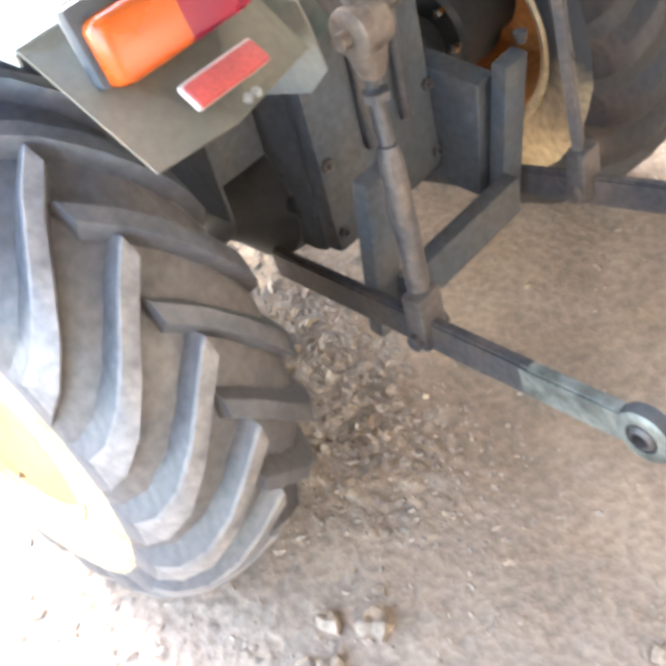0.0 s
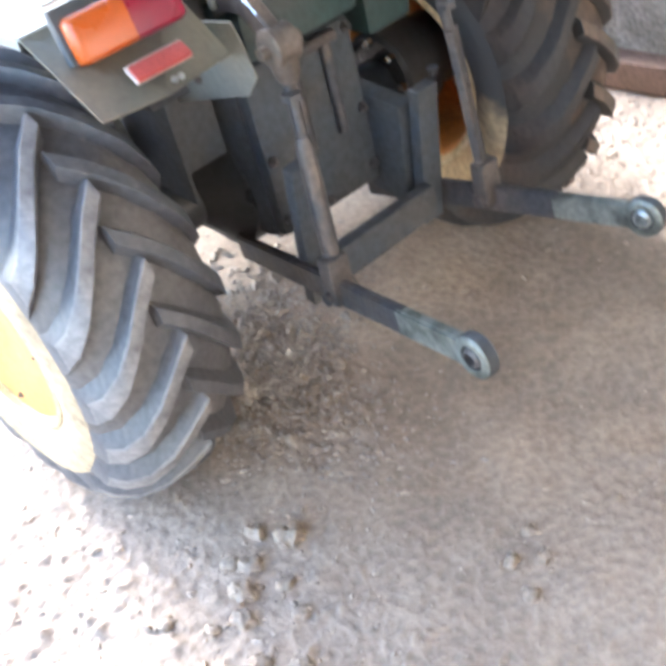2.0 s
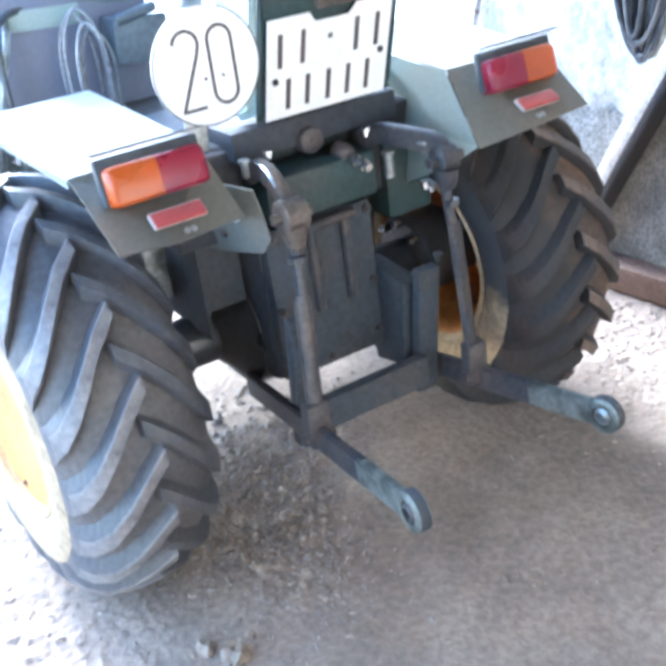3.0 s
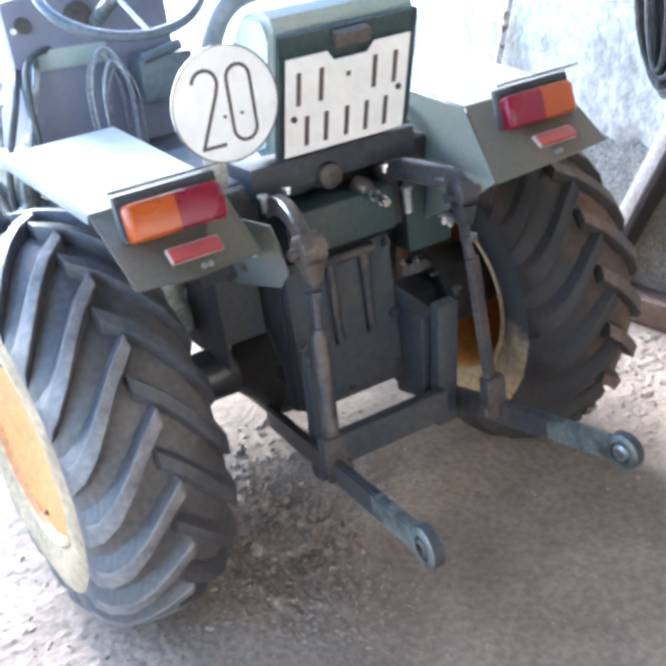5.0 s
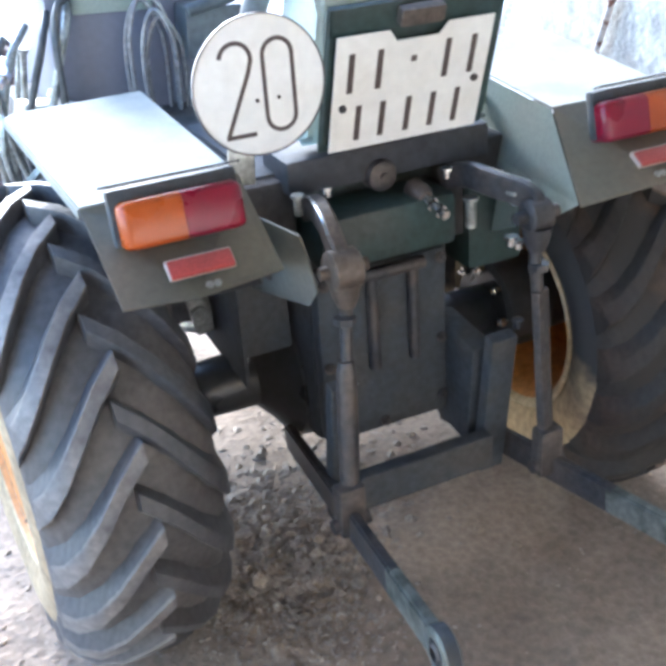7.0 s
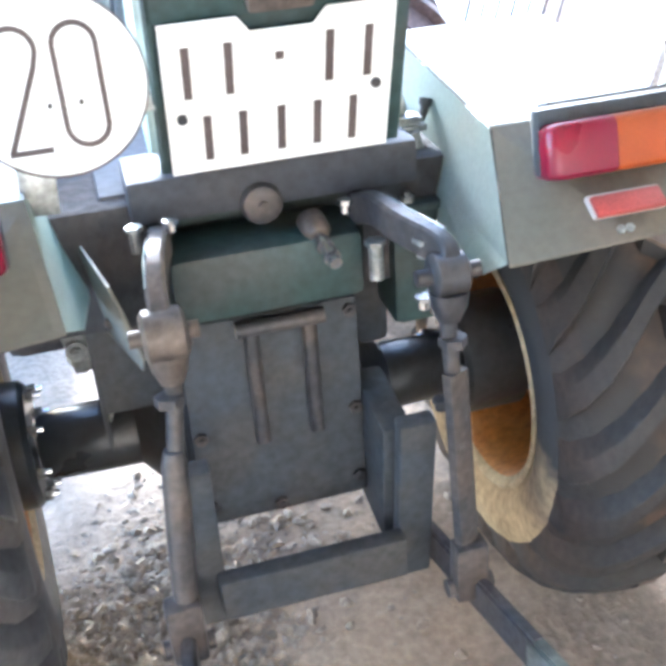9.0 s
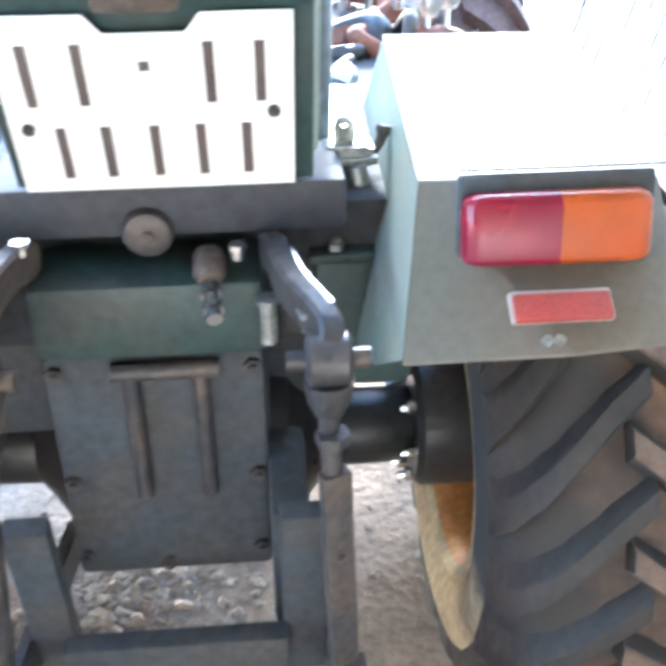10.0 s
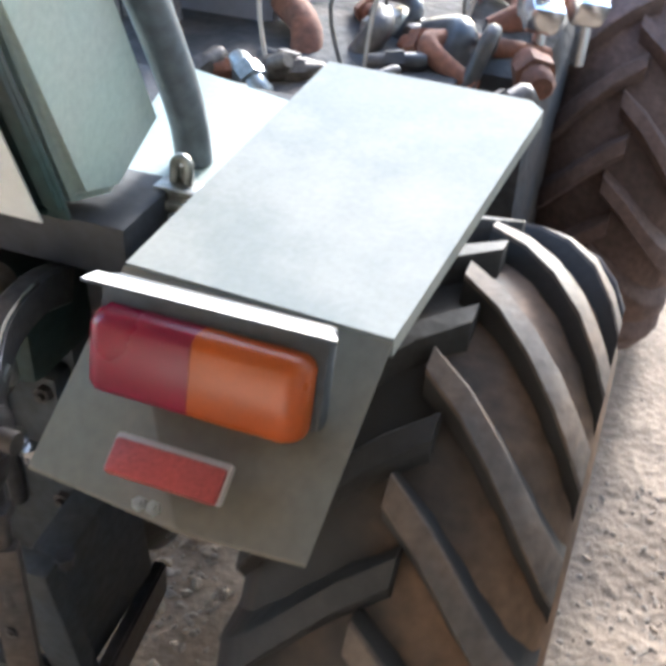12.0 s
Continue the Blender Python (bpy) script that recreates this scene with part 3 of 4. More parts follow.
for s in (-1, 1):
    DRUM = 0.345 if s > 0 else 0.385
    bm = bmesh.new()
    lathe(bm, (CX, AXLE_Y, AXLE_Z - 0.012), [(s * 0.12, 0.0), (s * 0.12, 0.15), (s * 0.155, 0.145), (s * 0.19, 0.095), (s * 0.22, 0.062), (s * 0.37, 0.058), (s * 0.38, 0.05), (s * 0.38, 0.0)], 28)
    tube = part("axle_tube", bm, "oily", tractor, "oily black axle housing")
    bm = bmesh.new()
    lathe(bm, (CX, AXLE_Y, AXLE_Z), [(s * DRUM, 0.0), (s * DRUM, 0.098), (s * (DRUM + 0.01), 0.108), (s * 0.46, 0.108), (s * 0.47, 0.09), (s * 0.53, 0.09), (s * 0.53, 0.0)], 36)
    part("brake_drum", bm, "oily", tube, "oily black brake drum")
    for k in range(8):
        a = 2 * math.pi * k / 8
        bm = bmesh.new()
        nut(bm, (CX + s * DRUM, AXLE_Y - 0.090 * math.cos(a), AXLE_Z + 0.090 * math.sin(a)), (-s, 0, 0), 0.0105, 0.014)
        part("bolt", bm, "chrome", tube)
    bm = bmesh.new()
    if s > 0:
        block(bm, (0.224, 0.10, 0.752), (0.123, 0.10, 0.185), bev=0.014)
        block(bm, (0.224, 0.10, 0.848), (0.133, 0.11, 0.012), bev=0.004)
        valve = part("hydraulic_valve", bm, "green", tractor, "dark green hydraulic block with bolts")
        for x, y, z in ((0.27, 0.06, 0.855), (0.19, 0.06, 0.855), (0.27, 0.13, 0.855)):
            bm = bmesh.new()
            nut(bm, (x, y, z), (0, 0, 1), 0.010, 0.009)
            part("bolt", bm, "bare", valve)
    else:
        block(bm, (CX - 0.215, 0.125, 0.70), (0.10, 0.020, 0.27), bev=0.008)
        block(bm, (CX - 0.262, 0.25, 0.665), (0.007, 0.27, 0.33), bev=0.002)
        part("mudguard_stay", bm, "black", tractor, "black steel plate under the mudguard")

# Made-up dark blocks: they fill the gaps under the platform and stop sun.
for s in (-1, 1):
    bm = bmesh.new()
    block(bm, (CX + s * 0.232, 0.29, 0.822), (0.164, 0.44, 0.184), bev=0.012)
    part("side_tank", bm, "soot", tractor, "dark block added under the platform to close sun gaps")

# Made-up plate that keeps sun patches off the ground behind the tractor.
bm = bmesh.new()
block(bm, (CX, 0.66, 0.862), (0.77, 0.62, 0.03), bev=0.006)
part("floor_plate", bm, "soot", tractor, "dark plate added under the controls to stop the sun")

# cross beam under the box
bm = bmesh.new()
block(bm, (0.0, 0.100, 0.922), (0.40, 0.12, 0.062), bev=0.008)
block(bm, (CX - 0.03, 0.30, 0.905), (0.36, 0.40, 0.03), bev=0.006)
part("cross_beam", bm, "beam", tractor, "black steel cross beam")
bm = bmesh.new()
rod(bm, [(-0.026, 0.06, 0.899), (-0.026, 0.032, 0.899), (-0.026, 0.026, 0.899), (-0.026, 0.023, 0.899)], [0.029, 0.029, 0.026, 0.019], 24)
cap = part("filler_cap", bm, "iron", tractor, "dull grey round cap")
bm = bmesh.new()
rod(bm, [(-0.026, 0.0235, 0.899), (-0.026, 0.018, 0.899)], 0.008, 6)
part("bolt", bm, "iron", cap)
bm = bmesh.new()
rod(bm, [(0.040, 0.040, 0.860), (0.041, 0.008, 0.855), (0.041, -0.004, 0.853)], [0.020, 0.020, 0.013], 18)
socket = part("coupling_socket", bm, "bronze", tractor, "rusty brown round coupling socket")
bm = bmesh.new()
for k in range(5):
    p, q = (Vector((0.041, -0.004, 0.853)).lerp(Vector((0.047, -0.066, 0.838)), t) for t in (k * 0.2, k * 0.2 + 0.15))
    rod(bm, [p, q], 0.012 if k % 2 else 0.009, 14)
part("hydraulic_coupling", bm, "chrome", socket, "shiny hydraulic coupling")

for x, y, z, r, h, mat in ((0.105, -0.05, 0.80, 0.010, 0.05, "bare"), (0.150, -0.11, 0.775, 0.009, 0.012, "chrome"), (0.165, -0.11, 0.765, 0.007, 0.012, "chrome"),
                           (0.150, -0.12, 0.855, 0.012, 0.02, "bare"), (-0.20, 0.0, 0.875, 0.008, 0.03, "bare"), (-0.155, -0.02, 0.905, 0.007, 0.01, "chrome"), (0.075, -0.02, 0.89, 0.007, 0.012, "chrome"),
                           (0.175, -0.1, 0.60, 0.008, 0.012, "iron")):
    bm = bmesh.new()
    rod(bm, [(x, y, z), (x, y, z + h)], r, 12)
    rod(bm, [(x, y, z + h), (x, y, z + h + 0.006)], r * 1.5, 6)
    part("pin", bm, mat, tractor, "shiny steel pin" if mat == "chrome" else "")

# linkage
for s, xb in ((-1, -0.262), (1, 0.234)):
    xi = CX + s * 0.175
    A, Bp = (Vector((xi, 0.16, 0.335)), Vector((xb, -0.567, 0.421))) if s < 0 else (Vector((0.142, 0.13, 0.312)), Vector((0.234, -0.53, 0.376)))
    d = (Bp - A).normalized()
    side = Vector((d.y, -d.x, 0)).normalized()
    up = side.cross(d)
    if up.z < 0:
        up = -up
    def bar(bm, p, q, h, w, mat=0):
        ring = []
        for c in (p, q):
            ring.append([bm.verts.new(c + side * (a * w / 2) + up * (b * h / 2)) for a, b in ((-1, -1), (1, -1), (1, 1), (-1, 1))])
        fs = [bm.faces.new(ring[0][::-1]), bm.faces.new(ring[1])]
        for k in range(4):
            fs.append(bm.faces.new((ring[0][k], ring[0][(k + 1) % 4], ring[1][(k + 1) % 4], ring[1][k])))
        bmesh.ops.bevel(bm, geom=list({e for f in fs for e in f.edges}), offset=0.004, segments=2, affect="EDGES")
    bm = bmesh.new()
    bar(bm, A, Bp - d * 0.17, 0.058, 0.020)
    link = part("lower_link", bm, "iron", tractor, "worn flat steel lower lift link")
    bm = bmesh.new()
    bar(bm, Bp - d * 0.19, Bp - d * 0.028, 0.054, 0.022)
    part("link_end", bm, "worn", link, "bright worn steel link end")
    bm = bmesh.new()
    prof = [(-0.013, 0.022), (-0.013, 0.035), (-0.010, 0.039), (0.010, 0.039), (0.013, 0.035), (0.013, 0.022)]
    n = 28
    rings = [[bm.verts.new(Bp + side * o + (d * math.cos(2 * math.pi * k / n) + up * math.sin(2 * math.pi * k / n)) * r) for k in range(n)] for o, r in prof]
    for i in range(len(rings)):
        p, q = rings[i], rings[(i + 1) % len(rings)]
        for k in range(n):
            bm.faces.new((p[k], p[(k + 1) % n], q[(k + 1) % n], q[k])).material_index = 1 if i in (2, 5) else 0
    part("eye", bm, ["worn", "black"], link, "round worn steel eye")
    bm = bmesh.new()
    prof = [(-0.017, 0.0115), (-0.013, 0.0185), (0.0, 0.0205), (0.013, 0.0185), (0.017, 0.0115), (0.0, 0.0105)]
    rings = [[bm.verts.new(Bp + side * o + (d * math.cos(2 * math.pi * k / n) + up * math.sin(2 * math.pi * k / n)) * r) for k in range(n)] for o, r in prof]
    for i in range(len(rings)):
        p, q = rings[i], rings[(i + 1) % len(rings)]
        for k in range(n):
            bm.faces.new((p[k], p[(k + 1) % n], q[(k + 1) % n], q[k]))
    part("ball", bm, "iron" if s < 0 else "bare", link, "steel ball with a hole")
    # lift arm and rod
    J = Vector((-0.192, -0.150, 0.845)) if s < 0 else Vector((0.162, -0.165, 0.862))
    bm = bmesh.new()
    pts = smooth_path([(CX + s * 0.138, 0.05, 0.862), (CX + s * 0.145, -0.01, 0.884), (CX + s * 0.158, -0.08, 0.884), J + Vector((0, 0.02, 0.010)), J + Vector((0, 0, -0.015))], 5)
    strap(bm, pts, 0.026, 0.044)
    arm = part("lift_arm", bm, "bronze" if s < 0 else "iron", tractor, "rusty brown worn lift arm" if s < 0 else "dark worn lift arm")
    bm = bmesh.new()
    rod(bm, [p + Vector((s * 0.011, -0.002, 0.020)) for p in pts[5:15]], 0.003, 6)
    part("worn_edge", bm, "chrome", arm, "bright worn edge")
    bm = bmesh.new()
    g = 1.0 if s < 0 else 0.86
    rod(bm, [J + Vector((o * g, 0, -0.014)) for o in (-0.027, -0.022, 0.022, 0.027)], [0.026 * g, 0.033 * g, 0.033 * g, 0.026 * g], 22)
    rod(bm, [J + Vector((0, -0.002, -0.035)), J + Vector((0, -0.003, -0.062)), J + Vector((0, -0.004, -0.078))], [0.027, 0.022, 0.015], 16)
    rod(bm, [J + Vector((-0.042, 0, -0.014)), J + Vector((0.042, 0, -0.014))], 0.011, 12)
    part("clevis", bm, "bronze" if s < 0 else "iron", arm, "rounded steel knuckle with pin")
    foot = A + d * ((-0.2 - A.y) / d.y) + Vector((-0.010 if s > 0 else 0.0, 0, 0.012 if s > 0 else 0.0))
    bm = bmesh.new()
    rod(bm, [J + Vector((0, 0, -0.05)), J + Vector((0, 0, -0.10)), J.lerp(foot, 0.45)], [0.012, 0.011, 0.011], 14)
    if s < 0:
        rod(bm, [J.lerp(foot, 0.36), J.lerp(foot, 0.40), J.lerp(foot, 0.60), J.lerp(foot, 0.92)], [0.013, 0.017, 0.018, 0.0165], 16)
    else:
        strap(bm, [J.lerp(foot, 0.30), J.lerp(foot, 0.36), J.lerp(foot, 0.80), J.lerp(foot, 0.92)], 0.033, 0.018)
        nut(bm, J.lerp(foot, 0.52) + Vector((0, -0.009, 0)), (0, -1, 0), 0.008, 0.003)
    rod(bm, [J.lerp(foot, 0.20), J.lerp(foot, 0.225)], 0.019, 6)
    lr = part("lift_rod", bm, "iron", tractor, "dark steel lift rod with threaded top")
    bm = bmesh.new()
    block(bm, foot + Vector((0, 0, 0.03)), (0.05, 0.036, 0.10), (0, 0, 0), 0.008)
    rod(bm, [foot + Vector((-0.035, 0, 0)), foot + Vector((0.035, 0, 0))], 0.013, 12)
    part("fork", bm, "iron", lr)
    # hitch plate
    bm = bmesh.new()
    block(bm, (CX + s * 0.162, -0.085, 0.44), (0.055, 0.03, 0.32), (8, 0, 0), 0.005)
    part("hitch_plate", bm, "black", tractor)
    if s > 0:
        bm = bmesh.new()
        block(bm, (CX + 0.148, 0.02, 0.455), (0.05, 0.16, 0.23), (6, 0, 0), 0.012)
        part("hitch_bracket", bm, "black", tractor, "black hitch bracket")
bm = bmesh.new()
block(bm, (CX - 0.004, -0.105, 0.357), (0.285, 0.032, 0.072), bev=0.005)
part("drawbar", bm, "black", tractor, "dark steel drawbar across the back")
bm = bmesh.new()
rod(bm, smooth_path([(-0.222, 0.20, 0.735), (-0.235, 0.18, 0.66), (-0.258, 0.155, 0.60), (-0.285, 0.13, 0.545)]), 0.004, 8)
part("cable", bm, "bare", tractor, "thin pale cable hanging under the mudguard")

# rear box with plate and sign
PB, PT = Vector((0, 0, 0.971)), Vector((0, -0.064, 1.165))
bm = bmesh.new()
prof = [(0.024, 0.982), (-0.046, 1.200), (-0.050, 1.222), (-0.042, 1.240), (-0.020, 1.250), (0.03, 1.250), (0.072, 1.240), (0.098, 1.215), (0.188, 1.005), (0.09, 0.960)]
rings = [[bm.verts.new((x, y, z)) for y, z in prof] for x in (-0.160, 0.168)]
bm.faces.new(rings[0])
bm.faces.new(rings[1][::-1])
for k in range(len(prof)):
    j = (k + 1) % len(prof)
    bm.faces.new((rings[0][k], rings[0][j], rings[1][j], rings[1][k]))
bmesh.ops.bevel(bm, geom=[e for e in bm.edges if abs(e.verts[0].co.x - e.verts[1].co.x) < 1e-6], offset=0.012, segments=3, affect="EDGES")
box = part("tool_box", bm, "box", tractor, "pale green sheet metal box with rounded top")
bm = bmesh.new()
u = (PT - PB).normalized()
nrm = Vector((0, u.z, -u.y)) * -1
for x0, x1, a, b in ((-0.140, 0.140, 0.003, 0.010), (-0.1505, 0.160, 0.205, 0.250), (-0.1505, -0.142, 0.015, 0.25), (0.142, 0.160, 0.015, 0.25)):
    c = PB + u * ((a + b) / 2) + nrm * -0.005
    block(bm, (c.x + (x0 + x1) / 2, c.y + 0.006, c.z), (x1 - x0, 0.014, b - a), (math.degrees(math.atan2(0.064, 0.194)), 0, 0), 0.003)
c = PB + u * 0.12 + nrm * -0.012
block(bm, (0.004, c.y, c.z), (0.314, 0.006, 0.25), (math.degrees(math.atan2(0.064, 0.194)), 0, 0), 0.002)
part("plate_frame", bm, "green", box, "dark green frame round the plate")
LEAN_X = math.degrees(math.atan2(0.064, 0.194))
on_plate = lambda x, h, off=0.0: PB + Vector((x, 0, 0)) + u * h + nrm * off
bm = bmesh.new()
out = [(-0.14, 0), (0.14, 0), (0.14, 0.206), (0.055, 0.206), (0.040, 0.186), (-0.035, 0.186), (-0.050, 0.206), (-0.14, 0.206)]
sheet(bm, [on_plate(x, h, 0.004) for x, h in out], 0.002)
plate = part("number_plate", bm, "white", box, "white tin number plate with dark bars", 0)


def bar_on_plate(x0, x1, h0, h1):
    bm = bmesh.new()
    sheet(bm, [on_plate(x, h, 0.0052) for x, h in ((x0, h0), (x1, h0), (x1, h1), (x0, h1))], 0.001)
    part("bar", bm, "ink", plate, smooth=0)


for x in (-0.112, -0.062, 0.060, 0.108):
    bar_on_plate(x - 0.005, x + 0.005, 0.108, 0.176)
bar_on_plate(-0.006, 0.004, 0.146, 0.156)
for x in (-0.092, -0.048, 0.0, 0.046, 0.092):
    bar_on_plate(x - 0.005, x + 0.005, 0.018, 0.082)
for x, h in ((-0.122, 0.082), (0.12, 0.096)):
    bm = bmesh.new()
    p = on_plate(x, h, 0.004)
    rod(bm, [p, p + nrm * 0.004], 0.0065, 14)
    part("rivet", bm, "iron", plate)

bm = bmesh.new()
p = on_plate(0.0, 0.228, 0.006)
block(bm, p, (0.078, 0.024, 0.030), (LEAN_X, 0, 0), 0.007)
part("plate_lamp", bm, "bronze", box, "small brown lamp over the plate")

SIGN = Vector((-0.2615, -0.045, 1.1105))
bm = bmesh.new()
rod(bm, [SIGN + Vector((0, 0.004, 0)), SIGN], 0.1065, 64)
sign = part("speed_sign", bm, "white", tractor, "round white sign with dark figures")
bm = bmesh.new()
n = 64
prof = [(0.0, 0.107), (-0.0015, 0.107), (-0.0015, 0.1045), (0.0, 0.1045)]
rings = [[bm.verts.new(SIGN + Vector((r * math.cos(2 * math.pi * k / n), o, r * math.sin(2 * math.pi * k / n)))) for k in range(n)] for o, r in prof]
for i in range(3):
    for k in range(n):
        bm.faces.new((rings[i][k], rings[i][(k + 1) % n], rings[i + 1][(k + 1) % n], rings[i + 1][k]))
part("rim_line", bm, "ink", sign)


def stroke(name, pts, w, closed=False):
    """A painted line of even width along points (x, z) of the sign's face."""
    bm = bmesh.new()
    n = len(pts)
    rows = []
    for i in range(n):
        p, q = (pts[(i - 1) % n], pts[(i + 1) % n]) if closed else (pts[max(i - 1, 0)], pts[min(i + 1, n - 1)])
        d = Vector((q[0] - p[0], q[1] - p[1])).normalized()
        side = Vector((-d.y, d.x)) * w / 2
        row = []
        for sg in (1, -1):
            for y in (-0.0008, 0.0006):
                row.append(bm.verts.new(SIGN + Vector((pts[i][0] + sg * side.x, y, pts[i][1] + sg * side.y))))
        rows.append(row)
    for i in range(n if closed else n - 1):
        p, q = rows[i], rows[(i + 1) % n]
        for k, j in ((0, 1), (1, 3), (3, 2), (2, 0)):
            bm.faces.new((p[k], p[j], q[j], q[k]))
    if not closed:
        for row in (rows[0], rows[-1]):
            bm.faces.new((row[0], row[1], row[3], row[2]))
    part(name, bm, "ink", sign, smooth=0)


arc = lambda cx, cz, r, a0, a1, n: [(cx + r * math.cos(radians(a0 + (a1 - a0) * k / n)), cz + r * math.sin(radians(a0 + (a1 - a0) * k / n))) for k in range(n + 1)]
stroke("figure", arc(0.031, 0.043, 0.0235, 0, 180, 14) + arc(0.031, -0.048, 0.0235, 180, 360, 14), 0.0066, True)
stroke("figure", arc(-0.036, 0.043, 0.0245, 170, -22, 16) + [(-0.017, 0.022), (-0.0585, -0.071)], 0.0066)
stroke("figure_base", [(-0.0615, -0.0715), (-0.0125, -0.0715)], 0.0066)
for dx in (-0.007, 0.028):
    bm = bmesh.new()
    rod(bm, [SIGN + Vector((dx, 0.001, -0.021)), SIGN + Vector((dx, -0.003, -0.021))], 0.003, 10)
    part("rivet", bm, "iron", sign)
bm = bmesh.new()
block(bm, (-0.302, -0.036, 0.996), (0.044, 0.004, 0.075), (0, 4, 0), 0.001)
block(bm, (-0.21, -0.012, 1.07), (0.12, 0.020, 0.020), (0, 0, 0), 0.002)
part("sign_bracket", bm, "bare", tractor, "pale bent strip that holds the sign")

bm = bmesh.new()
rod(bm, smooth_path([(0.176, 0.235, 0.935), (0.176, 0.222, 1.0), (0.174, 0.180, 1.10), (0.168, 0.130, 1.20), (0.150, 0.085, 1.262), (0.09, 0.065, 1.285), (-0.10, 0.065, 1.285), (-0.165, 0.09, 1.262), (-0.19, 0.135, 1.20), (-0.20, 0.19, 1.10)]), 0.022, 14)
part("seat_back", bm, "grey", tractor, "dark rounded edge of the seat shell")
bm = bmesh.new()
block(bm, (-0.373, 0.12, 0.672), (0.040, 0.012, 0.115), (0, -10, 0), 0.005)
rod(bm, [(-0.375, 0.116, 0.655), (-0.375, 0.106, 0.655)], 0.016, 18)
nut(bm, (-0.375, 0.106, 0.655), (0, -1, 0), 0.009, 0.006)
rod(bm, [(-0.365, 0.12, 0.71), (-0.345, 0.13, 0.735), (-0.32, 0.14, 0.745)], 0.009, 10)
rod(bm, [(-0.372, 0.126, 0.62), (-0.385, 0.19, 0.60), (-0.392, 0.26, 0.56), (-0.38, 0.33, 0.50)], 0.010, 10)
bmesh.ops.transform(bm, matrix=Matrix.Translation((-0.319, 0.300, 0.590)) @ Matrix.Scale(1.15, 4) @ Matrix.Translation((0.375, -0.116, -0.655)), verts=bm.verts)
part("mudguard_bracket", bm, "bare", tractor, "grey steel bracket under the mudguard")

# bracket and latch by the right mudguard
bm = bmesh.new()
block(bm, (0.207, 0.0, 0.966), (0.075, 0.04, 0.012), (0, 0, 0), 0.003)
block(bm, (0.207, -0.004, 0.979), (0.068, 0.034, 0.009), (0, 0, 0), 0.003)
rod(bm, smooth_path([(0.195, 0.0, 0.985), (0.195, 0.005, 1.010), (0.205, 0.006, 1.018), (0.215, 0.005, 1.010), (0.215, 0.0, 0.985)]), 0.007, 10)
rod(bm, [(0.207, 0.012, 0.985), (0.207, 0.012, 1.008)], 0.011, 12)
bmesh.ops.transform(bm, matrix=Matrix.Translation((0.209, 0.145, 0.939)) @ Matrix.Scale(0.78, 4) @ Matrix.Translation((-0.207, 0, -0.962)), verts=bm.verts)
part("latch", bm, "bare", tractor, "bright steel latch bracket")
bm = bmesh.new()
block(bm, (0.220, 0.085, 0.958), (0.058, 0.045, 0.010), (0, 0, 4), 0.002)
block(bm, (0.222, 0.088, 0.968), (0.048, 0.034, 0.007), (0, 0, 4), 0.002)
rod(bm, smooth_path([(0.222, 0.06, 0.955), (0.230, 0.055, 0.92), (0.240, 0.05, 0.88)]), 0.013, 12)
bmesh.ops.translate(bm, vec=(-0.004, 0.060, -0.020), verts=bm.verts)
bracket = part("guard_bracket", bm, "bare", tractor, "worn steel bracket beside the mudguard")
bm = bmesh.new()
rod(bm, smooth_path([(0.245, 0.09, 0.960), (0.256, 0.095, 0.972), (0.262, 0.10, 0.99)]), [0.007] * 9 + [0.010] * 4, 10)
bmesh.ops.translate(bm, vec=(-0.004, 0.060, -0.020), verts=bm.verts)
part("knob", bm, "black", bracket, "small black knob")
bm = bmesh.new()
sheet(bm, [(0.10, 0.16, 0.934), (0.238, 0.13, 0.934), (0.236, 0.43, 0.934), (0.02, 0.49, 0.934)], 0.004)
part("foot_plate", bm, "box", tractor, "pale sheet metal foot plate", 0)

# engine and controls ahead
bm = bmesh.new()
block(bm, (-0.21, 1.16, 0.952), (0.435, 0.62, 0.684), bev=0.03)
hood = part("engine_hood", bm, "navy", tractor, "dark blue engine hood and dash panel")
bm = bmesh.new()
block(bm, (-0.275, 0.845, 1.13), (0.18, 0.006, 0.05), (0, 3, 0), 0.002)
part("label_strip", bm, "box", hood, "pale strip on the dash")
for x, z, r in ((-0.24, 1.225, 0.035), (-0.38, 1.225, 0.02)):
    bm = bmesh.new()
    rod(bm, [(x, 0.85, z), (x, 0.838, z)], r, 24)
    part("gauge", bm, "iron", hood)
bm = bmesh.new()
n = 40
c = Vector((-0.20, 0.60, 1.295))
ring = [c + Vector((0.19 * math.cos(2 * math.pi * k / n), 0.16 * math.sin(2 * math.pi * k / n), 0.10 * math.sin(2 * math.pi * k / n))) for k in range(n + 1)]
rod(bm, ring, 0.012, 10)
wheel_ring = part("steering_wheel", bm, "grey", tractor, "worn grey-black steering wheel")
bm = bmesh.new()
for a in (0.5, 2.6, 4.7):
    rod(bm, [c + Vector((0, 0.02, -0.03)), c + Vector((0.19 * math.cos(a), 0.16 * math.sin(a), 0.10 * math.sin(a)))], 0.006, 8)
rod(bm, [c + Vector((0, 0.02, -0.02)), c + Vector((0.0, 0.26, -0.10))], 0.018, 12)
part("spokes", bm, "bare", wheel_ring)
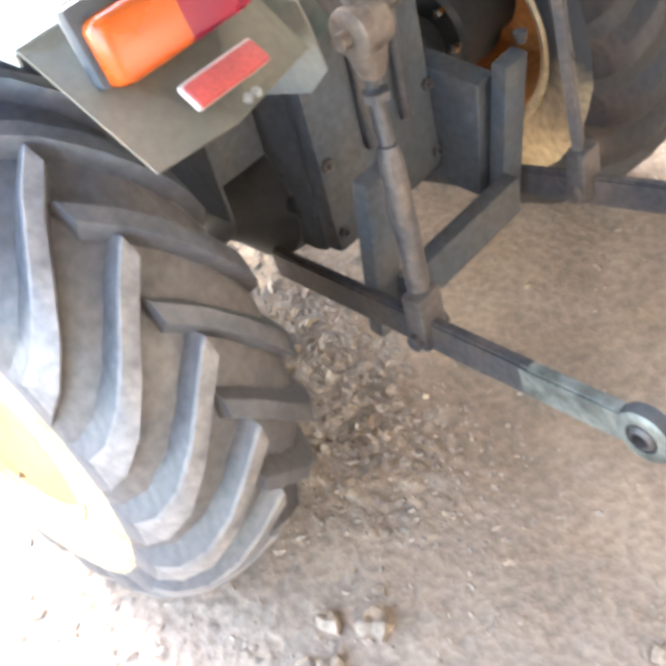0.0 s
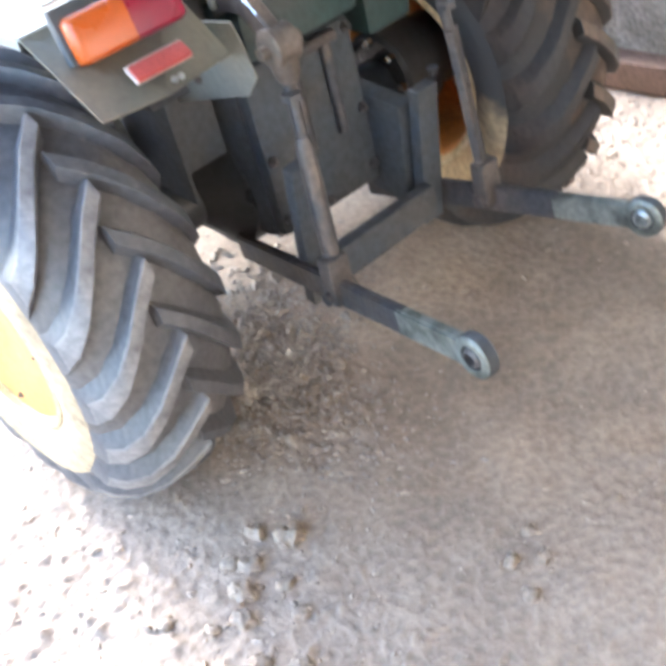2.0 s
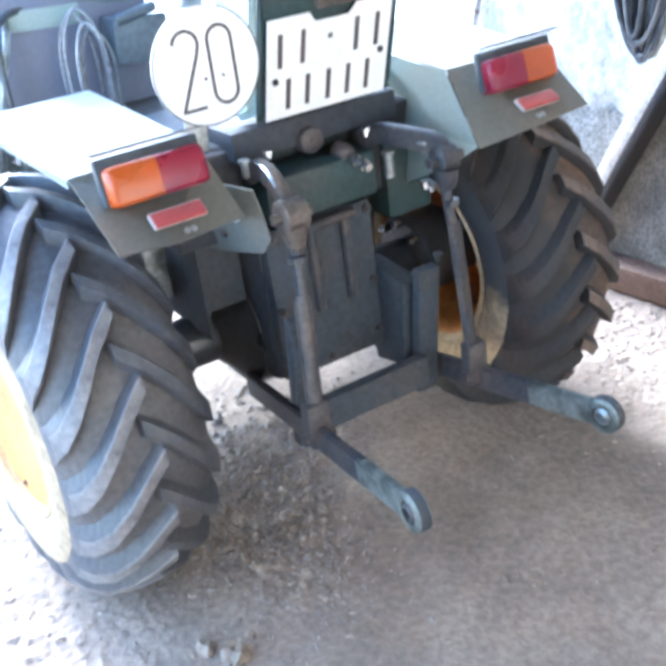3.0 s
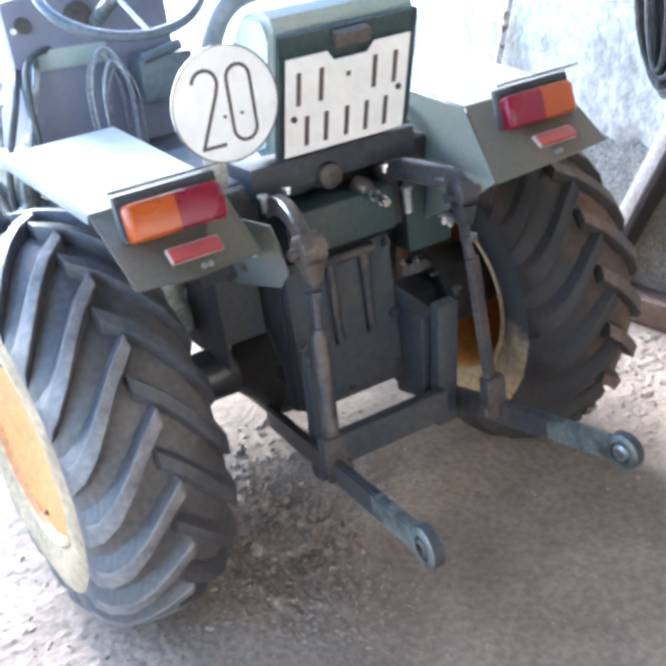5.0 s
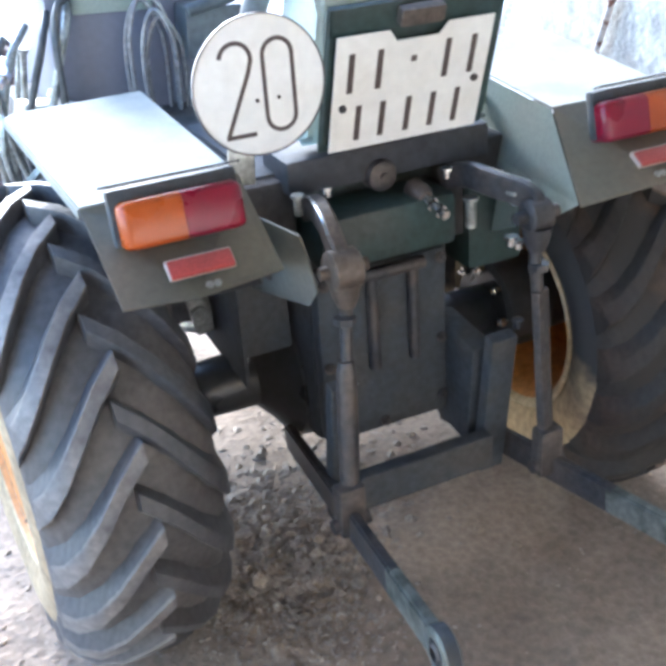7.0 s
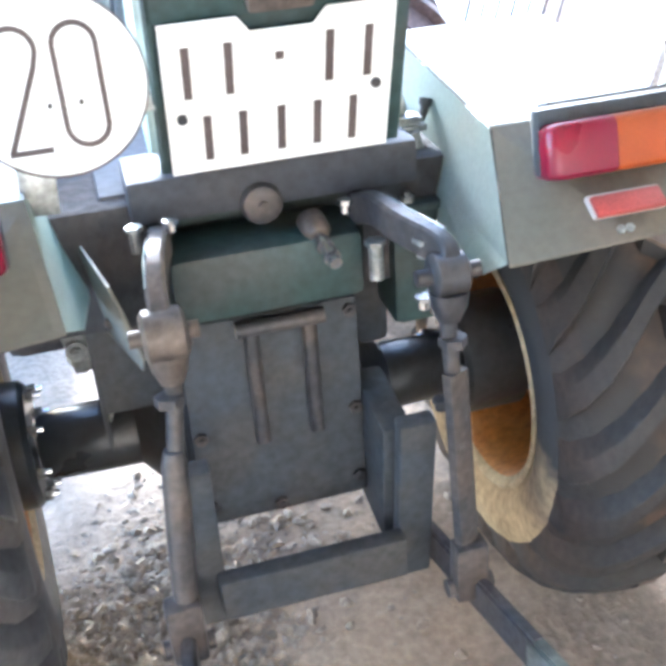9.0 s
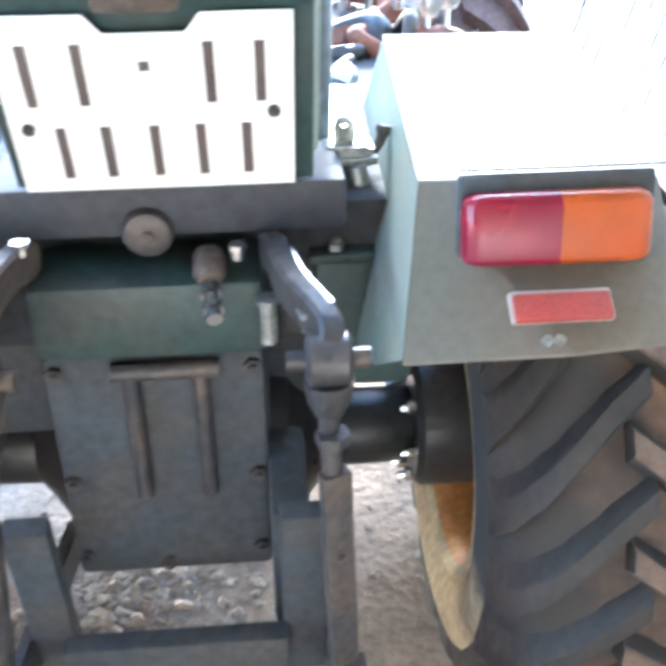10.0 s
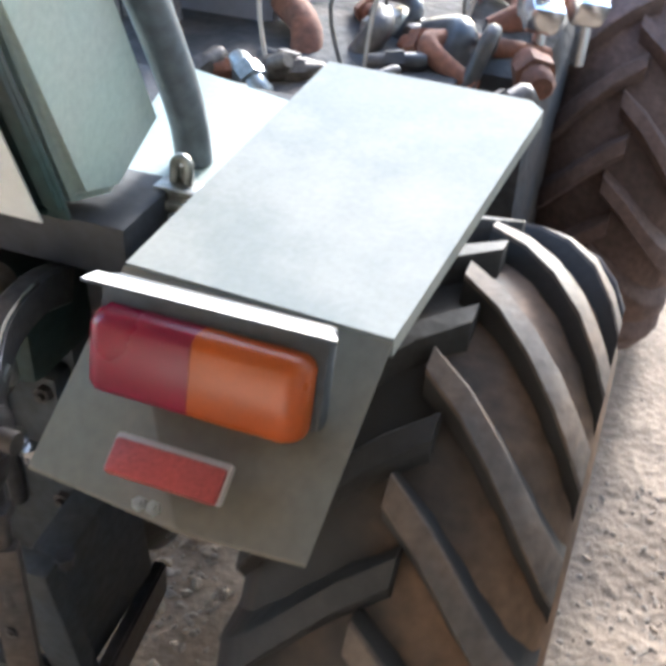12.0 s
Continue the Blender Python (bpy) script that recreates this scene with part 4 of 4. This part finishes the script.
for i, (x, y, w, h) in enumerate(((-0.215, 0.78, 0.052, 0.285), (-0.205, 0.76, 0.040, 0.25), (-0.225, 0.80, 0.048, 0.27), (-0.19, 0.77, 0.045, 0.23))):
    bm = bmesh.new()
    rod(bm, smooth_path([(x - w, y, 0.86), (x - w * 0.9, y, 0.86 + h * 0.7), (x, y, 0.86 + h), (x + w * 0.9, y, 0.86 + h * 0.7), (x + w, y + 0.03, 0.86)]), 0.0055, 8)
    part("hose", bm, "pipe", tractor, "shiny grey hose loop")
for i in range(5):
    bm = bmesh.new()
    x = -0.52 - 0.03 * (i % 3)
    rod(bm, smooth_path([(x, 0.80 + 0.06 * i, 0.70), (x + 0.02 * (i - 2), 0.78 + 0.05 * i, 0.9), (x - 0.05 + 0.03 * i, 0.74 + 0.05 * i, 1.05)]), [0.008] * 12 + [0.018], 8)
    part("lever", bm, "bare", tractor, "bright steel control lever")
bm = bmesh.new()
block(bm, (-0.47, 0.82, 0.86), (0.12, 0.10, 0.16), (0, 10, 20), 0.012)
block(bm, (-0.40, 0.76, 0.80), (0.10, 0.08, 0.10), (10, 0, 0), 0.02)
part("valve_block", bm, "bare", tractor, "grey hydraulic valve block")
random.seed(21)
for i in range(12):
    x, y, z = random.uniform(-0.66, -0.40), random.uniform(0.72, 0.92), random.uniform(0.78, 1.02)
    bm = bmesh.new()
    d = Vector((random.uniform(-1, 1), random.uniform(-0.6, 0.6), random.uniform(-0.3, 1))).normalized()
    p = Vector((x, y, z))
    rod(bm, [p - d * 0.03, p + d * 0.03], random.uniform(0.012, 0.02), 6)
    rod(bm, [p + d * 0.03, p + d * 0.055], 0.011, 12)
    rod(bm, [p - d * 0.045, p - d * 0.03], 0.016, 12)
    part("hose_coupling", bm, ("chrome", "bare")[i % 2], tractor, "bright steel hose coupling")
for i in range(5):
    x = -0.60 + 0.05 * i
    bm = bmesh.new()
    rod(bm, smooth_path([(x, 0.78, 0.70), (x - 0.03, 0.76, 0.86), (x + random.uniform(-0.06, 0.06), 0.80, 1.0 + 0.03 * i), (x + 0.08, 0.86, 1.08 + 0.02 * i)]), 0.009, 8)
    part("hose", bm, ("hose", "bare")[i % 2], tractor, "black hose to the controls" if i % 2 == 0 else "")
bm = bmesh.new()
block(bm, (-0.065, 0.80, 1.045), (0.15, 0.10, 0.12), (0, 4, 0), 0.015)
rod(bm, [(-0.13, 0.75, 1.10), (-0.02, 0.75, 1.12)], 0.014, 10)
part("control_box", bm, "grey", tractor, "grey control box by the steering column")
for x in (-0.405, -0.375):
    bm = bmesh.new()
    rod(bm, [(x, 0.85, 1.215), (x, 0.842, 1.215)], 0.007, 12)
    part("switch", bm, "white", hood)
# Widened and lowered beyond the engine to keep low sun off the ground.
bm = bmesh.new()
block(bm, (-0.015, 1.12, 0.585), (0.97, 0.60, 0.57), bev=0.04)
part("engine_block", bm, "soot", tractor, "dark greasy engine block")
random.seed(4)
for i in range(9):
    bm = bmesh.new()
    x, y, z = random.uniform(0.0, 0.42), random.uniform(0.72, 1.1), 0.86
    rod(bm, smooth_path([(x, y, z), (x + random.uniform(-.1, .1), y + .05, z + random.uniform(.03, .1)), (x + random.uniform(-.15, .15), y + random.uniform(.1, .25), z + random.uniform(-.02, .06))]), random.uniform(0.012, 0.03), 10)
    part("pipe", bm, ("rust", "hose", "rust", "iron")[i % 4], tractor, "rusty pipe" if i % 2 == 0 else "")
random.seed(33)
for i in range(16):
    x, y, z = random.uniform(-0.02, 0.50), random.uniform(0.55, 1.0), 0.885
    p, d = Vector((x, y, z)), Vector((random.uniform(-1, 1), random.uniform(-1, 1), random.uniform(-0.1, 0.5))).normalized()
    r = random.uniform(0.010, 0.026)
    bm = bmesh.new()
    rod(bm, [p - d * 0.05, p - d * 0.042, p + d * 0.04, p + d * 0.05], [r * 0.7, r, r, r * 0.7], 10)
    rod(bm, [p - d * 0.015, p + d * 0.015], r * 1.35, 6)
    part("union", bm, ("rust", "bronze", "iron", "bare")[i % 4], tractor, ("rusty pipe union", "worn brown pipe union", "", "bright steel pipe union")[i % 4])
for i in range(6):
    x, y = random.uniform(0.02, 0.34), random.uniform(0.6, 0.95)
    bm = bmesh.new()
    rod(bm, smooth_path([(x, y, 0.87), (x + random.uniform(-.05, .05), y + 0.02, 1.0), (x + random.uniform(-.1, .1), y + 0.06, 1.08)]), 0.0035, 6)
    part("wire", bm, ("pale", "hose")[i % 2], tractor)
for x, y, z in ((0.44, 0.95, 0.93), (0.40, 1.02, 1.0), (0.50, 1.05, 0.92), (0.30, 1.1, 0.98)):
    bm = bmesh.new()
    block(bm, (x, y, z), (0.06, 0.05, 0.05), (20, 10, 30), 0.01)
    rod(bm, [(x, y, z - 0.1), (x, y, z + 0.06)], 0.014, 10)
    part("fitting", bm, "chrome", tractor, "bright metal fitting")

# ---- things along the wall ----
bm = bmesh.new()
a, b = Vector((1.29, 0.665, 0.0)), Vector((1.29, -0.165, 1.40))
lean = math.degrees(math.atan2(0.83, 1.40))
board = thing("leaning_board", a, "white painted board with a shaded edge leaning on the wall", "board")
block(bm, (a + b) / 2, (0.085, 0.048, (b - a).length), (lean, 0, 0), 0.004)
part("face_board", bm, "whitewood", board)
# The board's edge is only shaded; this near-black strip paints that shade.
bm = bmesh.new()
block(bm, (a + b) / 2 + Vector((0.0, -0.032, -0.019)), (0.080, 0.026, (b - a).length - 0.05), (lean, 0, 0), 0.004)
part("edge_strip", bm, "darkwood", board, "near-black strip for the board's shaded edge")
bm = bmesh.new()
block(bm, (1.285, 0.2, 0.045), (0.09, 1.0, 0.09), (0, 0, 4), 0.008)
tagged(part("timber", bm, "wood"), "old brown timber lying along the wall", "timber")
coil = thing("cable_coil", (1.28, 0.40, 0.80), "black cable coil hanging on the wall", "cable")
random.seed(8)
for i in range(13):
    bm = bmesh.new()
    w, h = random.uniform(0.035, 0.095), random.uniform(0.20, 0.28)
    cc = Vector((1.315 - 0.012 * (i % 5), 0.345 + random.uniform(-0.03, 0.03), 1.03 + random.uniform(-0.03, 0.01)))
    rod(bm, [cc + Vector((0, w * math.cos(2 * math.pi * k / 32), h * math.sin(2 * math.pi * k / 32))) for k in range(33)], 0.0095, 8)
    part("loop", bm, "hose", coil)
bm = bmesh.new()
rod(bm, [(1.325, 1.425, 0.0), (1.318, 1.16, 0.68), (1.31, 0.855, 1.45)], 0.013, 10)
tagged(part("rusty_bar", bm, "peeling"), "thin white bar with rust patches leaning on the wall", "bar")


def plank(bm, a, b, w, t):
    a, b = Vector(a), Vector(b)
    d = b - a
    q = d.to_track_quat("Z", "Y").to_matrix().to_4x4()
    vs = block(bm, (0, 0, 0), (w, t, d.length), bev=0.004)
    bmesh.ops.transform(bm, matrix=Matrix.Translation((a + b) / 2) @ q, verts=[v for v in vs if v.is_valid])


gate = thing("gate", (1.5, 2.0, 0), "white painted wooden gate with thin dark bars", "gate")
for a, b, w in (((1.10, 2.53, 0.05), (1.372, 2.12, 0.05), 0.07), ((1.24, 2.32, 0.95), (1.54, 1.87, 0.95), 0.07), ((1.362, 2.135, 0.0), (1.562, 1.835, 1.0), 0.06),
                ((1.10, 2.53, 0.0), (1.29, 2.24, 1.0), 0.06), ((1.405, 2.07, 0.25), (1.585, 1.80, 0.0), 0.05), ((1.43, 2.03, 0.36), (1.64, 1.72, 0.06), 0.03)):
    bm = bmesh.new()
    plank(bm, a, b, w, 0.03)
    part("rail", bm, "whitewood", gate)
for k in range(7):
    x, y = 1.15 + 0.0345 * k, 2.456 - 0.052 * k
    bm = bmesh.new()
    rod(bm, [(x, y, 0.05), (x + 0.14, y - 0.21, 0.93)], 0.007, 8)
    part("upright", bm, "iron", gate)
bm = bmesh.new()
block(bm, (1.75, 2.60, 0.8), (0.11, 0.11, 1.6), (0, 0, 34), 0.01)
tagged(part("post", bm, "pinkwood"), "pinkish weathered timber post", "post")
bm = bmesh.new()
plank(bm, (1.237, 1.265, 0.0), (1.42, 1.20, 0.72), 0.055, 0.03)
tagged(part("leaning_plank", bm, "whitewood"), "pale plank propped at the shed end", "plank")


# ---- loose earth ----
def clod(bm, at, r, seed):
    v = bmesh.ops.create_icosphere(bm, subdivisions=1 if r >= 0.9 else 2 if r < 0.018 else 3, radius=r)["verts"]
    s = Vector((random.uniform(0.8, 1.3), random.uniform(0.8, 1.2), random.uniform(0.55, 0.85)))
    for p in v:
        q = p.co / r
        k = 1 + 0.6 * noise.noise(q * 1.3 + Vector((seed, seed * 0.7, 0))) + 0.35 * noise.noise(q * 3.4 + Vector((0, seed, seed))) + 0.16 * noise.noise(q * 8 + Vector((seed, 0, seed)))
        p.co = Vector((p.co.x * s.x, p.co.y * s.y, p.co.z * s.z)) * k + Vector(at)


random.seed(11)
spots = []
for x, y, r in ((-0.521, -0.255, 0.026), (-0.617, -0.246, 0.020), (-0.667, -0.282, 0.022), (-0.60, -0.33, 0.016), (-0.70, -0.33, 0.02), (-0.56, -0.19, 0.018),
                (-0.64, -0.21, 0.015), (-0.47, -0.22, 0.013), (-0.74, -0.42, 0.022), (-0.69, -0.48, 0.018), (0.241, -0.022, 0.010), (0.202, 0.068, 0.010), (-0.83, -0.50, 0.018), (-0.27, -0.66, 0.014), (-0.31, -0.62, 0.016),
                (-0.24, -0.60, 0.012), (-0.34, -0.69, 0.013), (-0.75, -0.30, 0.013), (-0.62, -0.40, 0.014), (-0.80, -0.22, 0.014)):
    bm = bmesh.new()
    clod(bm, (x, y, ground_height(x, y) + r * 0.2), r, x * 7 + y)
    spots.append((x, y, r))
    tagged(part("clod", bm, "clod", smooth=60), "dry crumbly lump of earth on the floor", "clod", "clods by the wheel")


def scatter(name, mat, rows, label, category):
    """Many small clods in one mesh: a few lumpy shapes, turned and sized at random. rows: x, y, radius, sink."""
    shapes = []
    for k in range(10):
        bm = bmesh.new()
        clod(bm, (0, 0, 0), 1.0 if k else 0.9, k * 3.7)
        bm.verts.ensure_lookup_table()
        shapes.append((np.array([v.co for v in bm.verts]), [[v.index for v in f.verts] for f in bm.faces]))
        bm.free()
    verts, faces = [], []
    for x, y, r, sink in rows:
        co, fs = shapes[random.randrange(10)]
        a = random.uniform(0, 6.283)
        c, n = math.cos(a), math.sin(a)
        base = len(verts)
        z0 = ground_height(x, y) - r * sink
        verts += [(x + r * (p[0] * c - p[1] * n), y + r * (p[0] * n + p[1] * c), z0 + r * p[2]) for p in co]
        faces += [[base + i for i in f] for f in fs]
    me = bpy.data.meshes.new(name)
    me.from_pydata(verts, [], faces)
    me.materials.append(M[mat])
    ob = tagged(new(name, me), label, category, kind="stuff")
    finish(ob, 50)


rows = []
for i in range(5200):
    x, y = random.uniform(-1.3, 0.9), random.uniform(-1.1, 0.9)
    if lumpy(x, y) > random.uniform(0.15, 1.0):
        rows.append((x, y, random.choice((0.002, 0.003, 0.003, 0.004, 0.005, 0.007, 0.010)), 0.25))
for i in range(150):
    x, y = random.uniform(-0.4, 0.6), random.uniform(-0.9, 0.5)
    rows.append((x, y, random.choice((0.002, 0.003, 0.004)), 0.2))
for x, y, r in spots:
    for i in range(8):
        a, d, q = random.uniform(0, 6.283), r * random.uniform(0.8, 1.9), r * random.uniform(0.12, 0.42)
        rows.append((x + d * math.cos(a), y + d * math.sin(a), q, -0.2))
scatter("crumbs", "clod", rows, "loose earth crumbs", "earth")
rows = []
for i in range(4200):
    if i % 3 == 0:
        x, y = random.gauss(0.98, 0.17), random.gauss(0.35, 0.35)
    else:
        x, y = random.gauss(-0.28, 0.095), random.gauss(0.17, 0.18)
    if x < 1.3:
        rows.append((x, y, random.choice((0.003, 0.004, 0.005, 0.006, 0.008)), 0.3))
for i in range(420):
    rows.append((random.gauss(-0.02, 0.13), random.gauss(0.40, 0.16), random.choice((0.005, 0.007, 0.010, 0.014)), 0.2))
for i in range(1100):
    x, y = random.gauss(-0.21, 0.09), max(random.gauss(0.24, 0.14), random.uniform(-0.05, 0.15))
    rows.append((x, y, random.choice((0.005, 0.006, 0.008, 0.010, 0.013, 0.017)), 0.25))
scatter("gravel", "gravel", rows, "grey gravel and rubble under and beside the tractor", "gravel")
